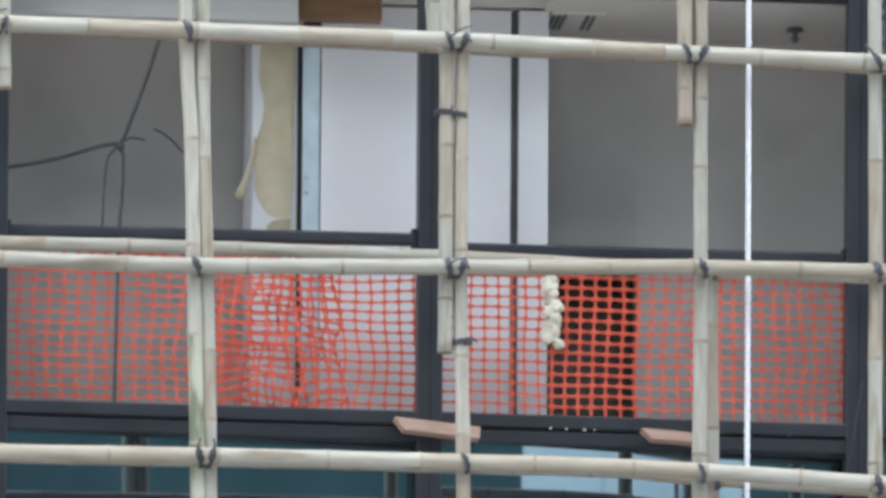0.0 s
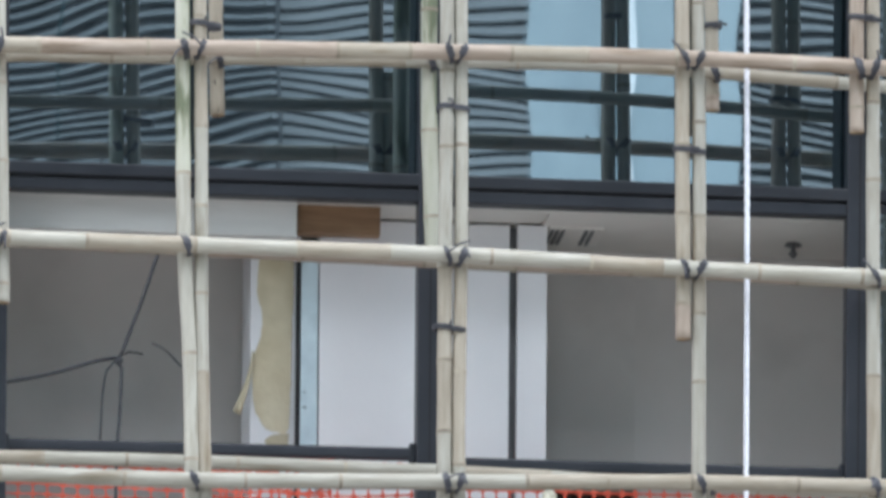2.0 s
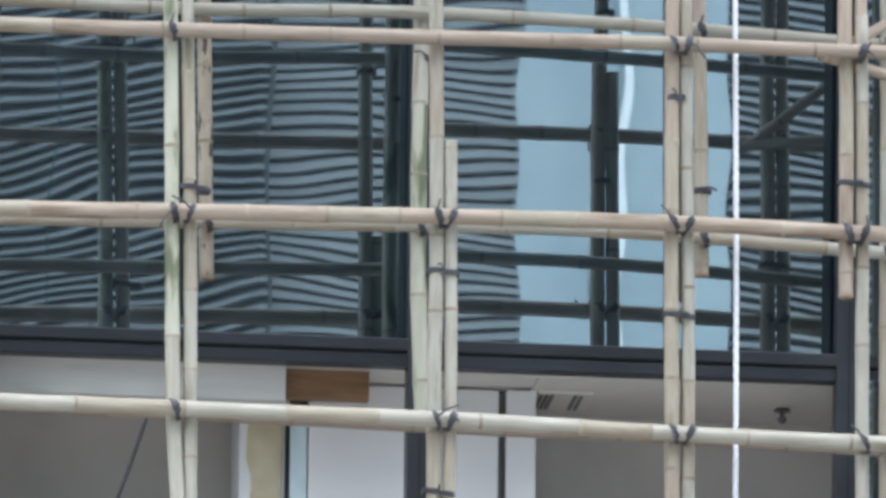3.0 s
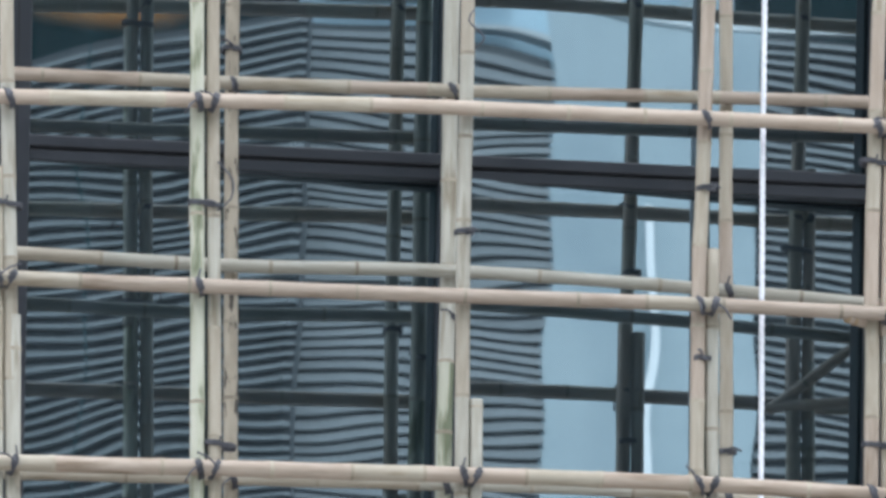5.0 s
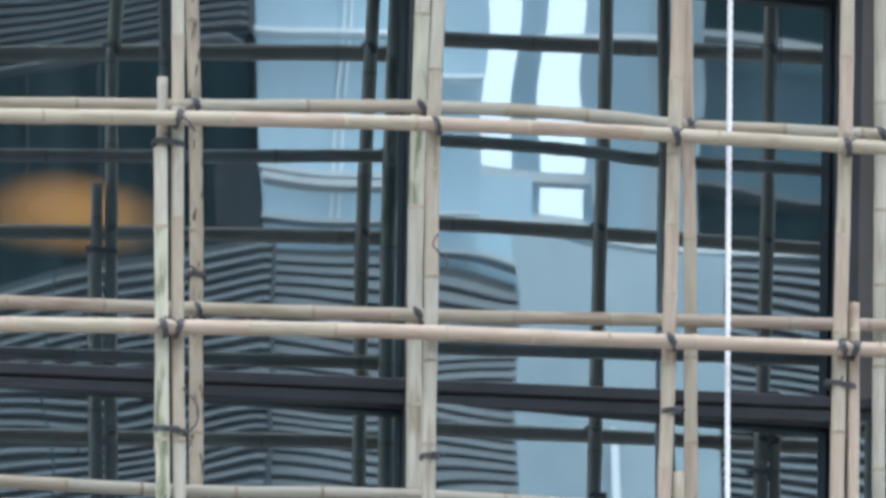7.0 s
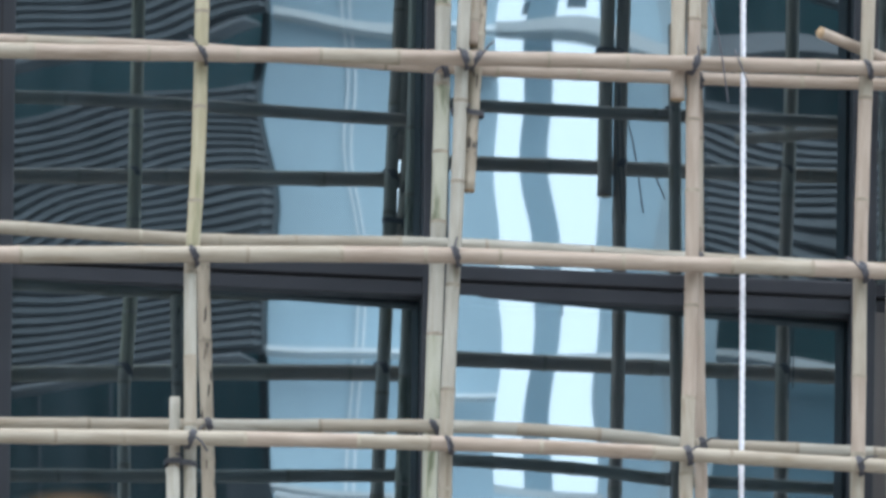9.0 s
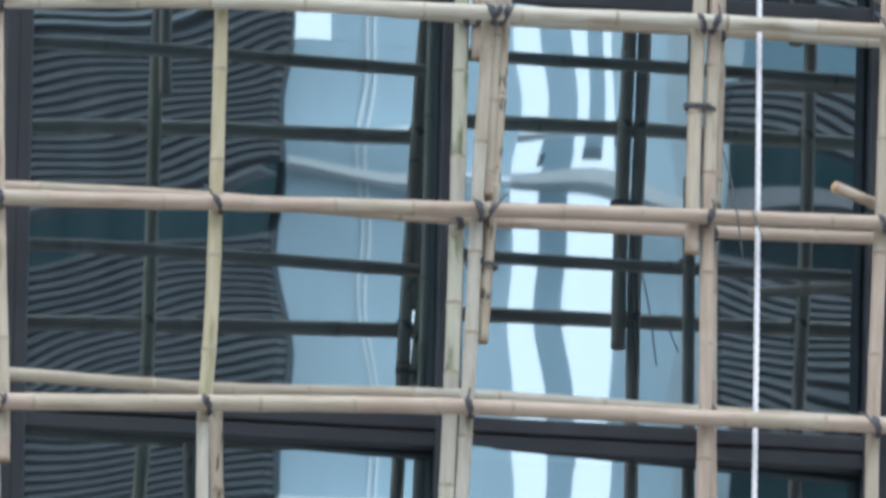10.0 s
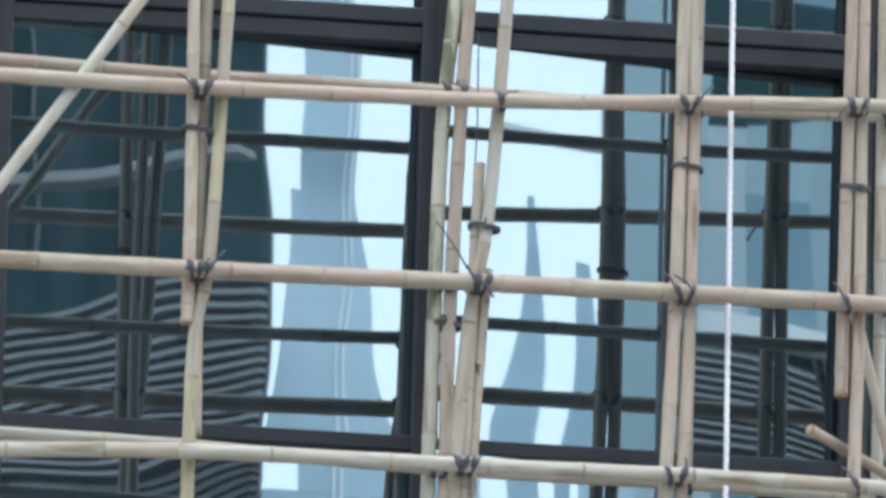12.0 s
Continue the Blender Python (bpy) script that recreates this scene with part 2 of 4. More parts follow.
# ---- setting: ground, the facade's frame and the refurbished room ----
GROUND = -21.0
ground = mesh_object("ground", [(-3000, -3000, GROUND), (3000, -3000, GROUND), (3000, 3000, GROUND), (-3000, 3000, GROUND)], [(0, 1, 2, 3)], PAVING)
tagged(ground, "worn grey concrete street ground below the facade", "ground", kind="structure")

MULLIONS = [(-4.33, -4.20), (-2.18, -2.045), (0.0, 0.125), (2.145, 2.27), (4.40, 4.53)]
TRANSOMS = [(-2.45, -2.30), (-0.15, 0.0), (2.148, 2.287), (4.425, 4.557), (6.645, 6.81), (8.995, 9.073), (11.165, 11.354), (13.55, 13.70)]


def splay(bm):
    """Widens the bays a little towards the top, to fit the camera's view."""
    for v in bm.verts:
        v.co.x *= 1 + 0.0026 * (v.co.z - 3)
    return bm


curtain = empty("curtain_wall_frame")
tagged(curtain, "dark coated aluminium curtain wall frame of mullions and transoms", "window frame", kind="structure")
for x0, x1 in MULLIONS:
    xm = 0.5 * (x0 + x1)
    part("mullion", splay(box((x0, -0.063, -2.45), (x1, 0.07, 13.70), 0.006)), FRAME, curtain)
    part("joint", splay(box((xm - 0.004, -0.066, -2.45), (xm + 0.004, -0.060, 13.70))), GASKET, curtain)
for (z0, z1) in TRANSOMS:
    for (_, xa), (xb, _) in zip(MULLIONS, MULLIONS[1:]):
        if z1 - z0 < 0.1:
            part("transom", box((xa - 0.05, -0.05, z0), (xb + 0.05, 0.06, z1), 0.006), FRAME, curtain)
        else:
            zm = z0 + 0.5 * (z1 - z0)
            part("transom", box((xa - 0.05, -0.045, z0), (xb + 0.05, 0.05, zm - 0.006), 0.008), FRAME, curtain)
            part("transom", box((xa - 0.05, -0.060, zm + 0.006), (xb + 0.05, 0.05, z1), 0.008), FRAME, curtain)
            part("joint", box((xa - 0.05, -0.03, zm - 0.006), (xb + 0.05, 0.045, zm + 0.006)), GASKET, curtain)


def pane_mesh(x0, x1, z0, z1, bow, waves, tilt):
    """A sealed pane, bowed by its trapped air and slightly wavy: fractions of a millimetre that bend far reflections."""
    nx, nz = 44, 44
    verts, faces = [], []
    for j in range(nz + 1):
        for i in range(nx + 1):
            u, v = 2 * i / nx - 1, 2 * j / nz - 1
            y = -bow * (1 - u ** 4) * (1 - v ** 4) * (1 - 0.3 * u * u)
            for a, fu, fv, ph in waves:
                y += a * math.sin(fu * u + fv * v + ph)
            y += tilt[0] * u * 0.5 * (x1 - x0) + tilt[1] * v * 0.5 * (z1 - z0)
            verts.append((x0 + (x1 - x0) * i / nx, y, z0 + (z1 - z0) * j / nz))
    for j in range(nz):
        for i in range(nx):
            a = j * (nx + 1) + i
            faces.append((a, a + 1, a + nx + 2, a + nx + 1))
    return verts, faces


rng = random.Random(5)


def yaw_of(x):
    """Turn of the panes, fitted so mirrored poles fall right in the camera's view; a little more in the eastern bays.
    """
    return 0.062 if x < 0.0625 else 0.088


number = 0
BAYS = [(xa, xb) for (_, xa), (xb, _) in zip(MULLIONS, MULLIONS[1:])]
for row, ((_, za), (zb, _)) in enumerate(zip(TRANSOMS, TRANSOMS[1:])):
    for col, (xa, xb) in enumerate(BAYS):
        if row == 1 and col in (1, 2):
            continue  # the opening with its glass taken out
        number += 1
        win = empty("window_%d" % number, (0.5 * (xa + xb), 0, za))
        tagged(win, "tall reflective blue-green glass pane in a dark aluminium frame", "window", kind="structure")
        waves = [(rng.uniform(0.5, 1.1) * 0.75e-4, rng.uniform(0.8, 2.8), rng.uniform(2.0, 4.6), rng.uniform(0, 6)) for _ in range(2)]
        waves += [(rng.uniform(0.5, 1.0) * 0.55e-4, rng.uniform(4, 7.5) * rng.choice((-1, 1)), rng.uniform(1.2, 3.2), rng.uniform(0, 6)) for _ in range(2)]
        ripple = 4.5e-5 if row in (4, 6) else 3.2e-5  # some panes are more rippled than others
        waves += [(rng.uniform(0.5, 0.9) * ripple, rng.uniform(2, 5) * rng.choice((-1, 1)), rng.uniform(6, 10), rng.uniform(0, 6)) for _ in range(2)]
        v, f = pane_mesh(xa - 0.01, xb + 0.01, za - 0.01, zb + 0.01, rng.uniform(0.7, 1.3) * 1.6e-4, waves, (yaw_of(0.5 * (xa + xb)) + rng.uniform(-1, 1) * 2e-4, rng.uniform(-1, 1) * 2e-4))
        out = [0.0026 * x * (z - 3) for x, _, z in v]  # the pane widens with its bay, in its own plane
        yaw = yaw_of(0.5 * (xa + xb))
        pane = mesh_object("pane", [(x + o - win.location.x, y + yaw * o + 0.030, z - za) for (x, y, z), o in zip(v, out)], f, METAL_PANEL if (row, col) == (3, 3) else GLASS, win, True)
        # dark sheet stands for the unlit room behind the pane
        back = part("backing_panel", box((xa - 0.02 - win.location.x, 0.20, -0.02), (xb + 0.02 - win.location.x, 0.24, zb - za + 0.02)), BACKING_DARK, win)

# the building around the bays, out of view; raised to keep sun off
for name, lo, hi in (("wall_west", (-14, 0.0, GROUND), (-4.33, 0.4, 18)), ("wall_east", (4.53, 0.0, GROUND), (14, 0.4, 18)), ("wall_below", (-4.33, 0.0, GROUND), (4.53, 0.4, -2.45)), ("wall_above", (-4.33, 0.0, 13.7), (4.53, 0.4, 18))):
    tagged(part(name, box(lo, hi), CLADDING), "grey clad wall around the glazed bays", "wall", kind="structure")

# unseen mass and slab added to block the sun behind the facade
tagged(part("building_core", box((-14, 2.2, GROUND), (14, 20, 17.8)), CLADDING), "plain grey unseen mass added behind the facade to block the sun", "wall", kind="structure")
tagged(part("roof", box((-14, 0.4, 17.8), (14, 20, 18.0)), CLADDING), "flat grey unseen slab added on top to block the sun", "roof", kind="structure")

# the room
ROOM_BACK = 0.95
bm = box((-2.6, -0.0, -0.17), (2.9, 3.0, -0.02))
for v in bm.verts:
    v.co.y = max(v.co.y, 0.15)
tagged(part("floor", bm, CONCRETE), "bare concrete room floor behind the opening", "floor", kind="structure")
wb = empty("wall_back")
tagged(wb, "grey painted back wall with a dark low opening", "wall", kind="structure")
DX0, DX1, DZ = 0.735, 1.207, 0.945
part("wall_face", box((-2.6, ROOM_BACK, -0.02), (DX0, ROOM_BACK + 0.12, 2.6)), WALL_GREY, wb)
part("wall_face", box((DX1, ROOM_BACK, -0.02), (2.9, ROOM_BACK + 0.12, 2.6)), WALL_GREY, wb)
part("wall_face", box((DX0, ROOM_BACK, DZ), (DX1, ROOM_BACK + 0.12, 2.6)), WALL_GREY, wb)
# sheets round the low opening, coloured dark for its unlit depth
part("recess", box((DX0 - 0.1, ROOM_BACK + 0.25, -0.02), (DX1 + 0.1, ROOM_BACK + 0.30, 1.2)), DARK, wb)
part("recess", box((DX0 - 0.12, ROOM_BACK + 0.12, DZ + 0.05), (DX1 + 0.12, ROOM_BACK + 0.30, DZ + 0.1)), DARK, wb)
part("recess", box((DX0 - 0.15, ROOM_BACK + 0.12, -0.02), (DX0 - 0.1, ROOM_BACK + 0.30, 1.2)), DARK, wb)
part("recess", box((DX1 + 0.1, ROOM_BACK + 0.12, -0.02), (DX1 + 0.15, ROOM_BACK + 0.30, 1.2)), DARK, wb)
tagged(part("wall_side_west", box((-2.72, 0.16, -0.02), (-2.6, ROOM_BACK, 2.6)), WALL_GREY), "grey painted side wall of the room", "wall", kind="structure")
tagged(part("wall_side_east", box((2.9, 0.16, -0.02), (3.02, ROOM_BACK, 2.6)), WALL_GREY), "grey painted side wall of the room", "wall", kind="structure")
# upright face put in for the bright ceiling strip, to catch more light
tagged(part("bulkhead", box((-2.6, 0.13, 1.990), (-0.585, 0.30, 2.172), 0.004), BULKHEAD), "grey-white plastered upright face in place of a bright ceiling strip", "bulkhead", kind="structure")
tagged(part("ceiling", box((-2.6, 0.078, 2.175), (0.68, ROOM_BACK, 2.27)), CEILING), "off-white lowered ceiling strip behind the window head", "ceiling", kind="structure")
tagged(part("ceiling", box((0.68, 0.078, 2.158), (2.9, ROOM_BACK, 2.27)), CEILING), "off-white ceiling with a slot vent and a sprinkler", "ceiling", kind="structure")


# ---- room things ----
def panel(name, x0, x1, y, z0, z1, mat, label, category, depth=0.03, bevel=0.003):
    return tagged(part(name, box((x0, y, z0), (x1, y + depth, z1), bevel), mat), label, category)


panel("partition_board", -0.435, 0.514, 0.45, -0.02, 2.16, WALL_WHITE, "smooth white painted partition board standing behind the mullion", "board", 0.05)
panel("partition_board", 0.552, 0.699, 0.43, -0.02, 2.16, WALL_WHITE, "narrow off-white board beside a dark joint", "board", 0.10)
panel("cover_strip", 0.511, 0.555, 0.49, -0.02, 2.16, CHANNEL, "grey recessed channel between two white boards", "strip", 0.02)

column = empty("wall_column", (-0.65, 0.5, -0.02))
tagged(column, "white column with paint peeled off to beige plaster", "column")
part("body", box((-0.125, 0, 0), (0.13, 0.4, 2.185), 0.004), WALL_WHITE, column)


def blob_outline(pts, y, depth, mat, name, parent, step=0.03, jitter=0.006, seed=1):
    """A thin flake with an uneven outline, extruded a little."""
    r = random.Random(seed)
    path = smooth_path([(a, y, b) for a, b in pts] + [(pts[0][0], y, pts[0][1])], step)[:-1]
    path = [p + Vector((r.uniform(-jitter, jitter), 0, r.uniform(-jitter, jitter))) for p in path]
    n = len(path)
    verts = path + [p + Vector((0, depth, 0)) for p in path]
    faces = [tuple(range(n)), tuple(range(2 * n - 1, n - 1, -1))] + [(i, i + n, (i + 1) % n + n, (i + 1) % n) for i in range(n)]
    return mesh_object(name, verts, faces, mat, parent)


blob_outline([(-0.07, 2.17), (-0.092, 1.82), (-0.066, 1.70), (-0.072, 1.59), (-0.108, 1.46), (-0.112, 1.30), (-0.095, 1.20), (-0.04, 1.115), (0.02, 1.10), (0.07, 1.12), (0.08, 1.5), (0.078, 2.17)], -0.004, 0.006, PLASTER, "peeled_patch", column, 0.03, 0.003, seed=3)
blob_outline([(-0.045, 1.06), (-0.02, 1.01), (0.06, 1.0), (0.07, 1.09), (0.0, 1.085)], -0.004, 0.006, PLASTER, "peeled_patch", column, seed=4)
curl = [(-0.108 - 0.085 * (k / 8) ** 1.6, -0.01 - 0.03 * (k / 8) ** 2, 1.50 - 0.30 * k / 8 - 0.02 * (k / 8) ** 3) for k in range(9)]
verts, faces = [], []
for k, (a, b, c) in enumerate(curl):
    w = 0.007 + 0.013 * (k / 8) ** 2
    verts += [(a - w, b, c + 0.01), (a + w, b - 0.004, c - 0.01), (a + w, b + 0.0, c - 0.01), (a - w, b + 0.004, c + 0.01)]
for k in range(8):
    for s in range(4):
        faces.append((4 * k + s, 4 * k + (s + 1) % 4, 4 * k + 4 + (s + 1) % 4, 4 * k + 4 + s))
faces += [(3, 2, 1, 0), (32, 33, 34, 35)]
mesh_object("hanging_flake", verts, faces, PLASTER, column, True)

stud = empty("steel_stud", (-0.485, 0.45, -0.02))
tagged(stud, "galvanised steel stud screwed beside the white board", "stud")
part("web", box((-0.042, 0, 0), (0.042, 0.012, 2.06), 0.002), STEEL, stud)
part("flange", box((-0.042, 0.012, 0), (-0.034, 0.06, 2.06)), STEEL, stud)
part("flange", box((0.034, 0.012, 0), (0.042, 0.06, 2.06)), STEEL, stud)
part("edge_strip", box((-0.066, 0.002, 0), (-0.044, 0.03, 2.06)), GASKET, stud)
for z in (0.95, 1.22, 1.30):
    bm = bmesh.new()
    bmesh.ops.create_cone(bm, cap_ends=True, segments=10, radius1=0.012, radius2=0.008, depth=0.012, matrix=pose(-0.02, -0.004, z, 90))
    part("screw", bm, STEEL, stud)

panel("plywood_block", -0.574, -0.162, 0.20, 2.03, 2.172, BROWN, "brown plywood block fixed under the window head", "block", 0.09, 0.002)

vent = empty("ceiling_vent", (0.845, 0.60, 2.158))
tagged(vent, "small ceiling air vent with dark slots", "vent")
part("frame", box((-0.135, -0.18, -0.010), (0.14, 0.18, 0.004), 0.003), CEILING, vent)
for x in (-0.115, -0.088, -0.061, 0.055, 0.085):
    part("slot", box((x - 0.009, -0.15, -0.016), (x + 0.009, 0.15, -0.009)), CHANNEL, vent)

spr = empty("fire_sprinkler", (1.96, 0.62, 2.158))
tagged(spr, "small dark metal fire sprinkler hanging under the ceiling", "sprinkler")
for name, r1, r2, z0, z1 in (("rosette", 0.045, 0.035, -0.012, 0.0), ("stem", 0.014, 0.012, -0.05, -0.012), ("deflector", 0.008, 0.026, -0.075, -0.05)):
    bm = bmesh.new()
    bmesh.ops.create_cone(bm, cap_ends=True, segments=14, radius1=r1, radius2=r2, depth=z1 - z0, matrix=pose(0, 0, 0.5 * (z0 + z1)))
    part(name, bm, CHANNEL, spr)

# ragged plaster edge left along the head
r = random.Random(12)
pts = [(0.14 + 2.0 * k / 40, 2.160 - 0.012 - 0.018 * noise.noise(Vector((k * 0.35, 3.1, 0))) - r.uniform(0, 0.006)) for k in range(41)]
verts = [(x, 0.055, z) for x, z in pts] + [(x, 0.055, 2.20) for x, _ in pts] + [(x, 0.075, z) for x, z in pts] + [(x, 0.075, 2.20) for x, _ in pts]
faces = []
for k in range(40):
    faces += [(k, k + 1, k + 42, k + 41), (k + 82, k + 123, k + 124, k + 83), (k, k + 82, k + 83, k + 1)]
ragged = mesh_object("plaster_edge", verts, faces, CEILING)
tagged(ragged, "ragged broken white plaster edge under the window head", "plaster")

# guard rails across the opening
for xa, xb, za, zb in ((-2.045, 0.0, 0.862, 0.879), (0.125, 2.145, 0.838, 0.846)):
    rail = empty("guard_rail", (xa, 0.02, za))
    tagged(rail, "dark round-edged metal guard rail across the opening", "rail")
    ang = math.degrees(math.atan2(zb - za, xb - xa))
    L = xb - xa
    bm = box((0, -0.03, -0.032), (L, 0.03, 0.032), 0.018, 4)
    ob = part("bar", bm, FRAME, rail)
    ob.rotation_euler = (0, radians(-ang), 0)
    for x in (0.0, L - 0.03):
        part("bracket", box((x, -0.036, -0.05 + x / L * (zb - za)), (x + 0.03, 0.036, 0.05 + x / L * (zb - za)), 0.004), FRAME, rail)


# ---- orange safety mesh ----
def net(name, x0, x1, z0, z1, y, pitch_x, pitch_z, strand, sag, crumple, seed, label):
    """Stretched plastic netting: flat strands that widen at their knots, waving in and out."""
    nx, nz = round((x1 - x0) / pitch_x), round((z1 - z0) / pitch_z)
    thing = empty(name, (x0, y, z0))
    base = Vector((x0, y, z0))

    def warp(x, z):
        n1 = noise.noise(Vector((x * 1.7 + seed, z * 2.3, seed)))
        n2 = noise.noise(Vector((x * 3.1 + seed, z * 3.7 + 9, seed)))
        n3 = noise.noise(Vector((x * 6.0, z * 5.0 + 5, seed)))
        c = crumple(x)
        drop = sag * math.sin((x - x0) / (x1 - x0) * math.pi)
        return Vector((x + c * (0.06 * n1 + 0.03 * n3), y + c * (0.05 * n2 + 0.02 * n3), z - drop * (z - z0) / (z1 - z0) + c * (0.045 * n2 + 0.02 * n1))) - base

    def strand_part(points, cells, side, wide, slim):
        verts, faces = [], []
        n = cells * 6
        for k in range(n + 1):
            t = k / n
            p = warp(points[0][0] + (points[1][0] - points[0][0]) * t, points[0][1] + (points[1][1] - points[0][1]) * t)
            w = slim + (wide - slim) * (1.0, 0.45, 0.06, 0.0, 0.06, 0.45)[k % 6]  # rounded fillets at each knot
            for s, dy in ((-1, 0), (1, 0), (1, 0.004), (-1, 0.004)):
                verts.append(p + Vector((side[0] * w * s, dy, side[1] * w * s)))
        for k in range(n):
            for s in range(4):
                a = 4 * k
                faces.append((a + s, a + (s + 1) % 4, a + 4 + (s + 1) % 4, a + 4 + s))
        n = len(verts)
        faces += [(3, 2, 1, 0), (n - 4, n - 3, n - 2, n - 1)]
        mesh_object("strand", verts, faces, ORANGE, thing)

    for i in range(nx + 1):
        x = x0 + (x1 - x0) * i / nx
        strand_part(((x, z0), (x, z1)), nz, (1, 0), strand * 2.3, strand * 0.72)
    for j in range(nz + 1):
        z = z0 + (z1 - z0) * j / nz
        strand_part(((x0, z), (x1, z)), nx, (0, 1), strand * 2.1, strand * 0.80)
    return tagged(thing, label, "safety mesh")


net("safety_mesh", -2.04, -0.004, 0.0, 0.845, 0.075, 0.074, 0.0545, 0.0052, 0.02, lambda x: 0.25 + 0.9 * math.exp(-((x + 0.75) / 0.45) ** 2), 2.0, "bright orange plastic safety mesh hung crumpled below the rail")
net("safety_mesh", -1.05, -0.35, 0.0, 0.86, 0.105, 0.07, 0.0545, 0.0062, 0.0, lambda x: 1.5, 7.0, "crumpled fold of bright orange safety mesh")
net("safety_mesh", 0.13, 2.14, 0.02, 0.835, 0.075, 0.0685, 0.0545, 0.0052, 0.0, lambda x: 0.3 + 2.2 * max(0, x - 1.75), 4.0, "bright orange plastic safety mesh stretched below the rail")
net("safety_mesh", 0.13 + 8 * 2.01 / 29, 0.13 + 14 * 2.01 / 29, 0.02, 0.02 + 14 * 0.815 / 15, 0.082, 0.0685, 0.0545, 0.0082, 0.0, lambda x: 0.22, 4.0, "doubled piece of orange safety mesh over a dark recess")

# crumbs of foam in the mesh, placed to meet the board's edge in view
foam = empty("foam_lump", (0.682, 0.060, 0.385))
tagged(foam, "knobbly cream expanding foam in the mesh, in line with the board edge", "foam")
rf = random.Random(8)
for k in range(11):
    bm = bmesh.new()
    bmesh.ops.create_icosphere(bm, subdivisions=3, radius=rf.uniform(0.026, 0.044))
    for v in bm.verts:
        v.co *= 1 + 0.55 * noise.noise(v.co * 26 + Vector((k, 0, 0)))
    bmesh.ops.translate(bm, verts=bm.verts, vec=(rf.uniform(-0.022, 0.028) - 0.012 * (k > 7), rf.uniform(-0.01, 0.02), 0.032 * k))
    part("lump", bm, FOAM, foam)

# cables hanging in the opening
tie = empty("hanging_cable", (-1.475, 0.0, 1.3))
tagged(tie, "thin black cables knotted and hanging in the opening", "cable")
for pts, rad in (([(0.19, 0, 0.56), (0.10, 0, 0.28), (0.02, 0, 0.06), (0, 0, 0.015)], 0.010), ([(0, 0, 0.015), (-0.1, 0, 0.0), (-0.35, 0, -0.08), (-0.62, 0, -0.135)], 0.010),
                 ([(-0.02, 0, 0.0), (0.012, 0, -0.03), (0.006, 0, -0.3), (-0.004, 0, -0.42), (-0.012, 0, -0.9), (-0.022, 0, -1.36)], 0.009), ([(0, 0, 0.01), (-0.06, 0, -0.05), (-0.08, 0, -0.2), (-0.088, 0, -0.4)], 0.006),
                 ([(0.31, 0, -0.02), (0.23, 0, 0.06), (0.16, 0, 0.095)], 0.005), ([(0.0, 0, 0.02), (0.05, 0.01, 0.05), (0.12, 0.01, 0.04)], 0.005)):
    wire("cable", pts, rad, CABLE, tie)
bm = bmesh.new()
bmesh.ops.create_icosphere(bm, subdivisions=2, radius=0.022)
part("knot", bm, CABLE, tie)

# loose planks on the sill
for xa, za, xb, zb, h in ((-0.126, -0.085, 0.30, -0.125, 0.06), (1.10, -0.10, 1.42, -0.12, 0.05)):
    bm = box((0, -0.05, -h / 2), (math.hypot(xb - xa, zb - za), 0.05, h / 2), 0.004)
    for v in bm.verts:
        if v.co.x < 0.03 and v.co.z < 0:
            v.co.x += 0.05
    ob = part("loose_plank", bm, PLANK)
    ob.location, ob.rotation_euler = (xa, -0.115, za), (0, math.atan2(za - zb, xb - xa), 0)
    tagged(ob, "short pinkish timber offcut lying on the window ledge", "plank")

# crumbs of plaster on the ledge
rc = random.Random(31)
for x in (-1.21, -1.17, 0.66, 0.74, 0.83, 0.88, 1.52, 1.85):
    bm = bmesh.new()
    bmesh.ops.create_icosphere(bm, subdivisions=1, radius=rc.uniform(0.005, 0.011))
    for v in bm.verts:
        v.co *= rc.uniform(0.7, 1.2)
    z = 0.006 if x < 0 else -0.066
    ob = part("plaster_crumb", bm, CEILING)
    ob.location = (x, -0.03 if x < 0 else -0.052, z)
    tagged(ob, "small white plaster crumb lying on the window ledge", "rubble", "crumbs on the ledge")

# ---- bamboo scaffold ----
FRONT, REAR = -1.0, -0.38
BUNDLE_TIES = [  # x, y, height, whether it binds two uprights
    (0.123, -0.92, 0.16, 0), (0.060, -0.92, 1.30, 1), (1.240, -0.92, 2.24, 1), (0.070, -0.92, 2.41, 1),
    (-1.160, -0.92, 2.79, 1), (2.100, -0.92, 2.94, 1), (1.430, -0.30, 3.03, 0), (1.218, -0.92, 3.34, 0),
    (0.050, -0.30, 3.64, 0), (0.030, -0.92, 3.93, 0), (-2.240, -0.92, 3.96, 1), (-1.260, -0.92, 4.01, 1),
    (1.225, -0.92, 4.21, 0), (2.070, -0.92, 4.38, 1), (-1.080, -0.30, 4.97, 0), (-1.290, -0.92, 5.47, 1),
    (0.120, -0.90, 7.35, 1), (1.200, -0.92, 8.22, 1), (0.130, -0.31, 9.58, 1), (0.240, -0.92, 9.91, 1),
    (2.110, -0.92, 10.24, 1), (1.260, -0.92, 10.29, 1), (-1.220, -0.92, 10.33, 1),
]
POLES = {"front": [], "rear": []}
SKEW = 0.07  # closes the scaffold in on the facade eastwards, fitted to its mirrored slopes in view


def askew(p):
    """A scaffold point slid along the camera's line of sight, so that its place in view stays."""
    x, y, z = p
    d = SKEW * x
    return x + d * (x + 10.0) / 89.0, y + d, z + d * (z + 19.5) / 89.0


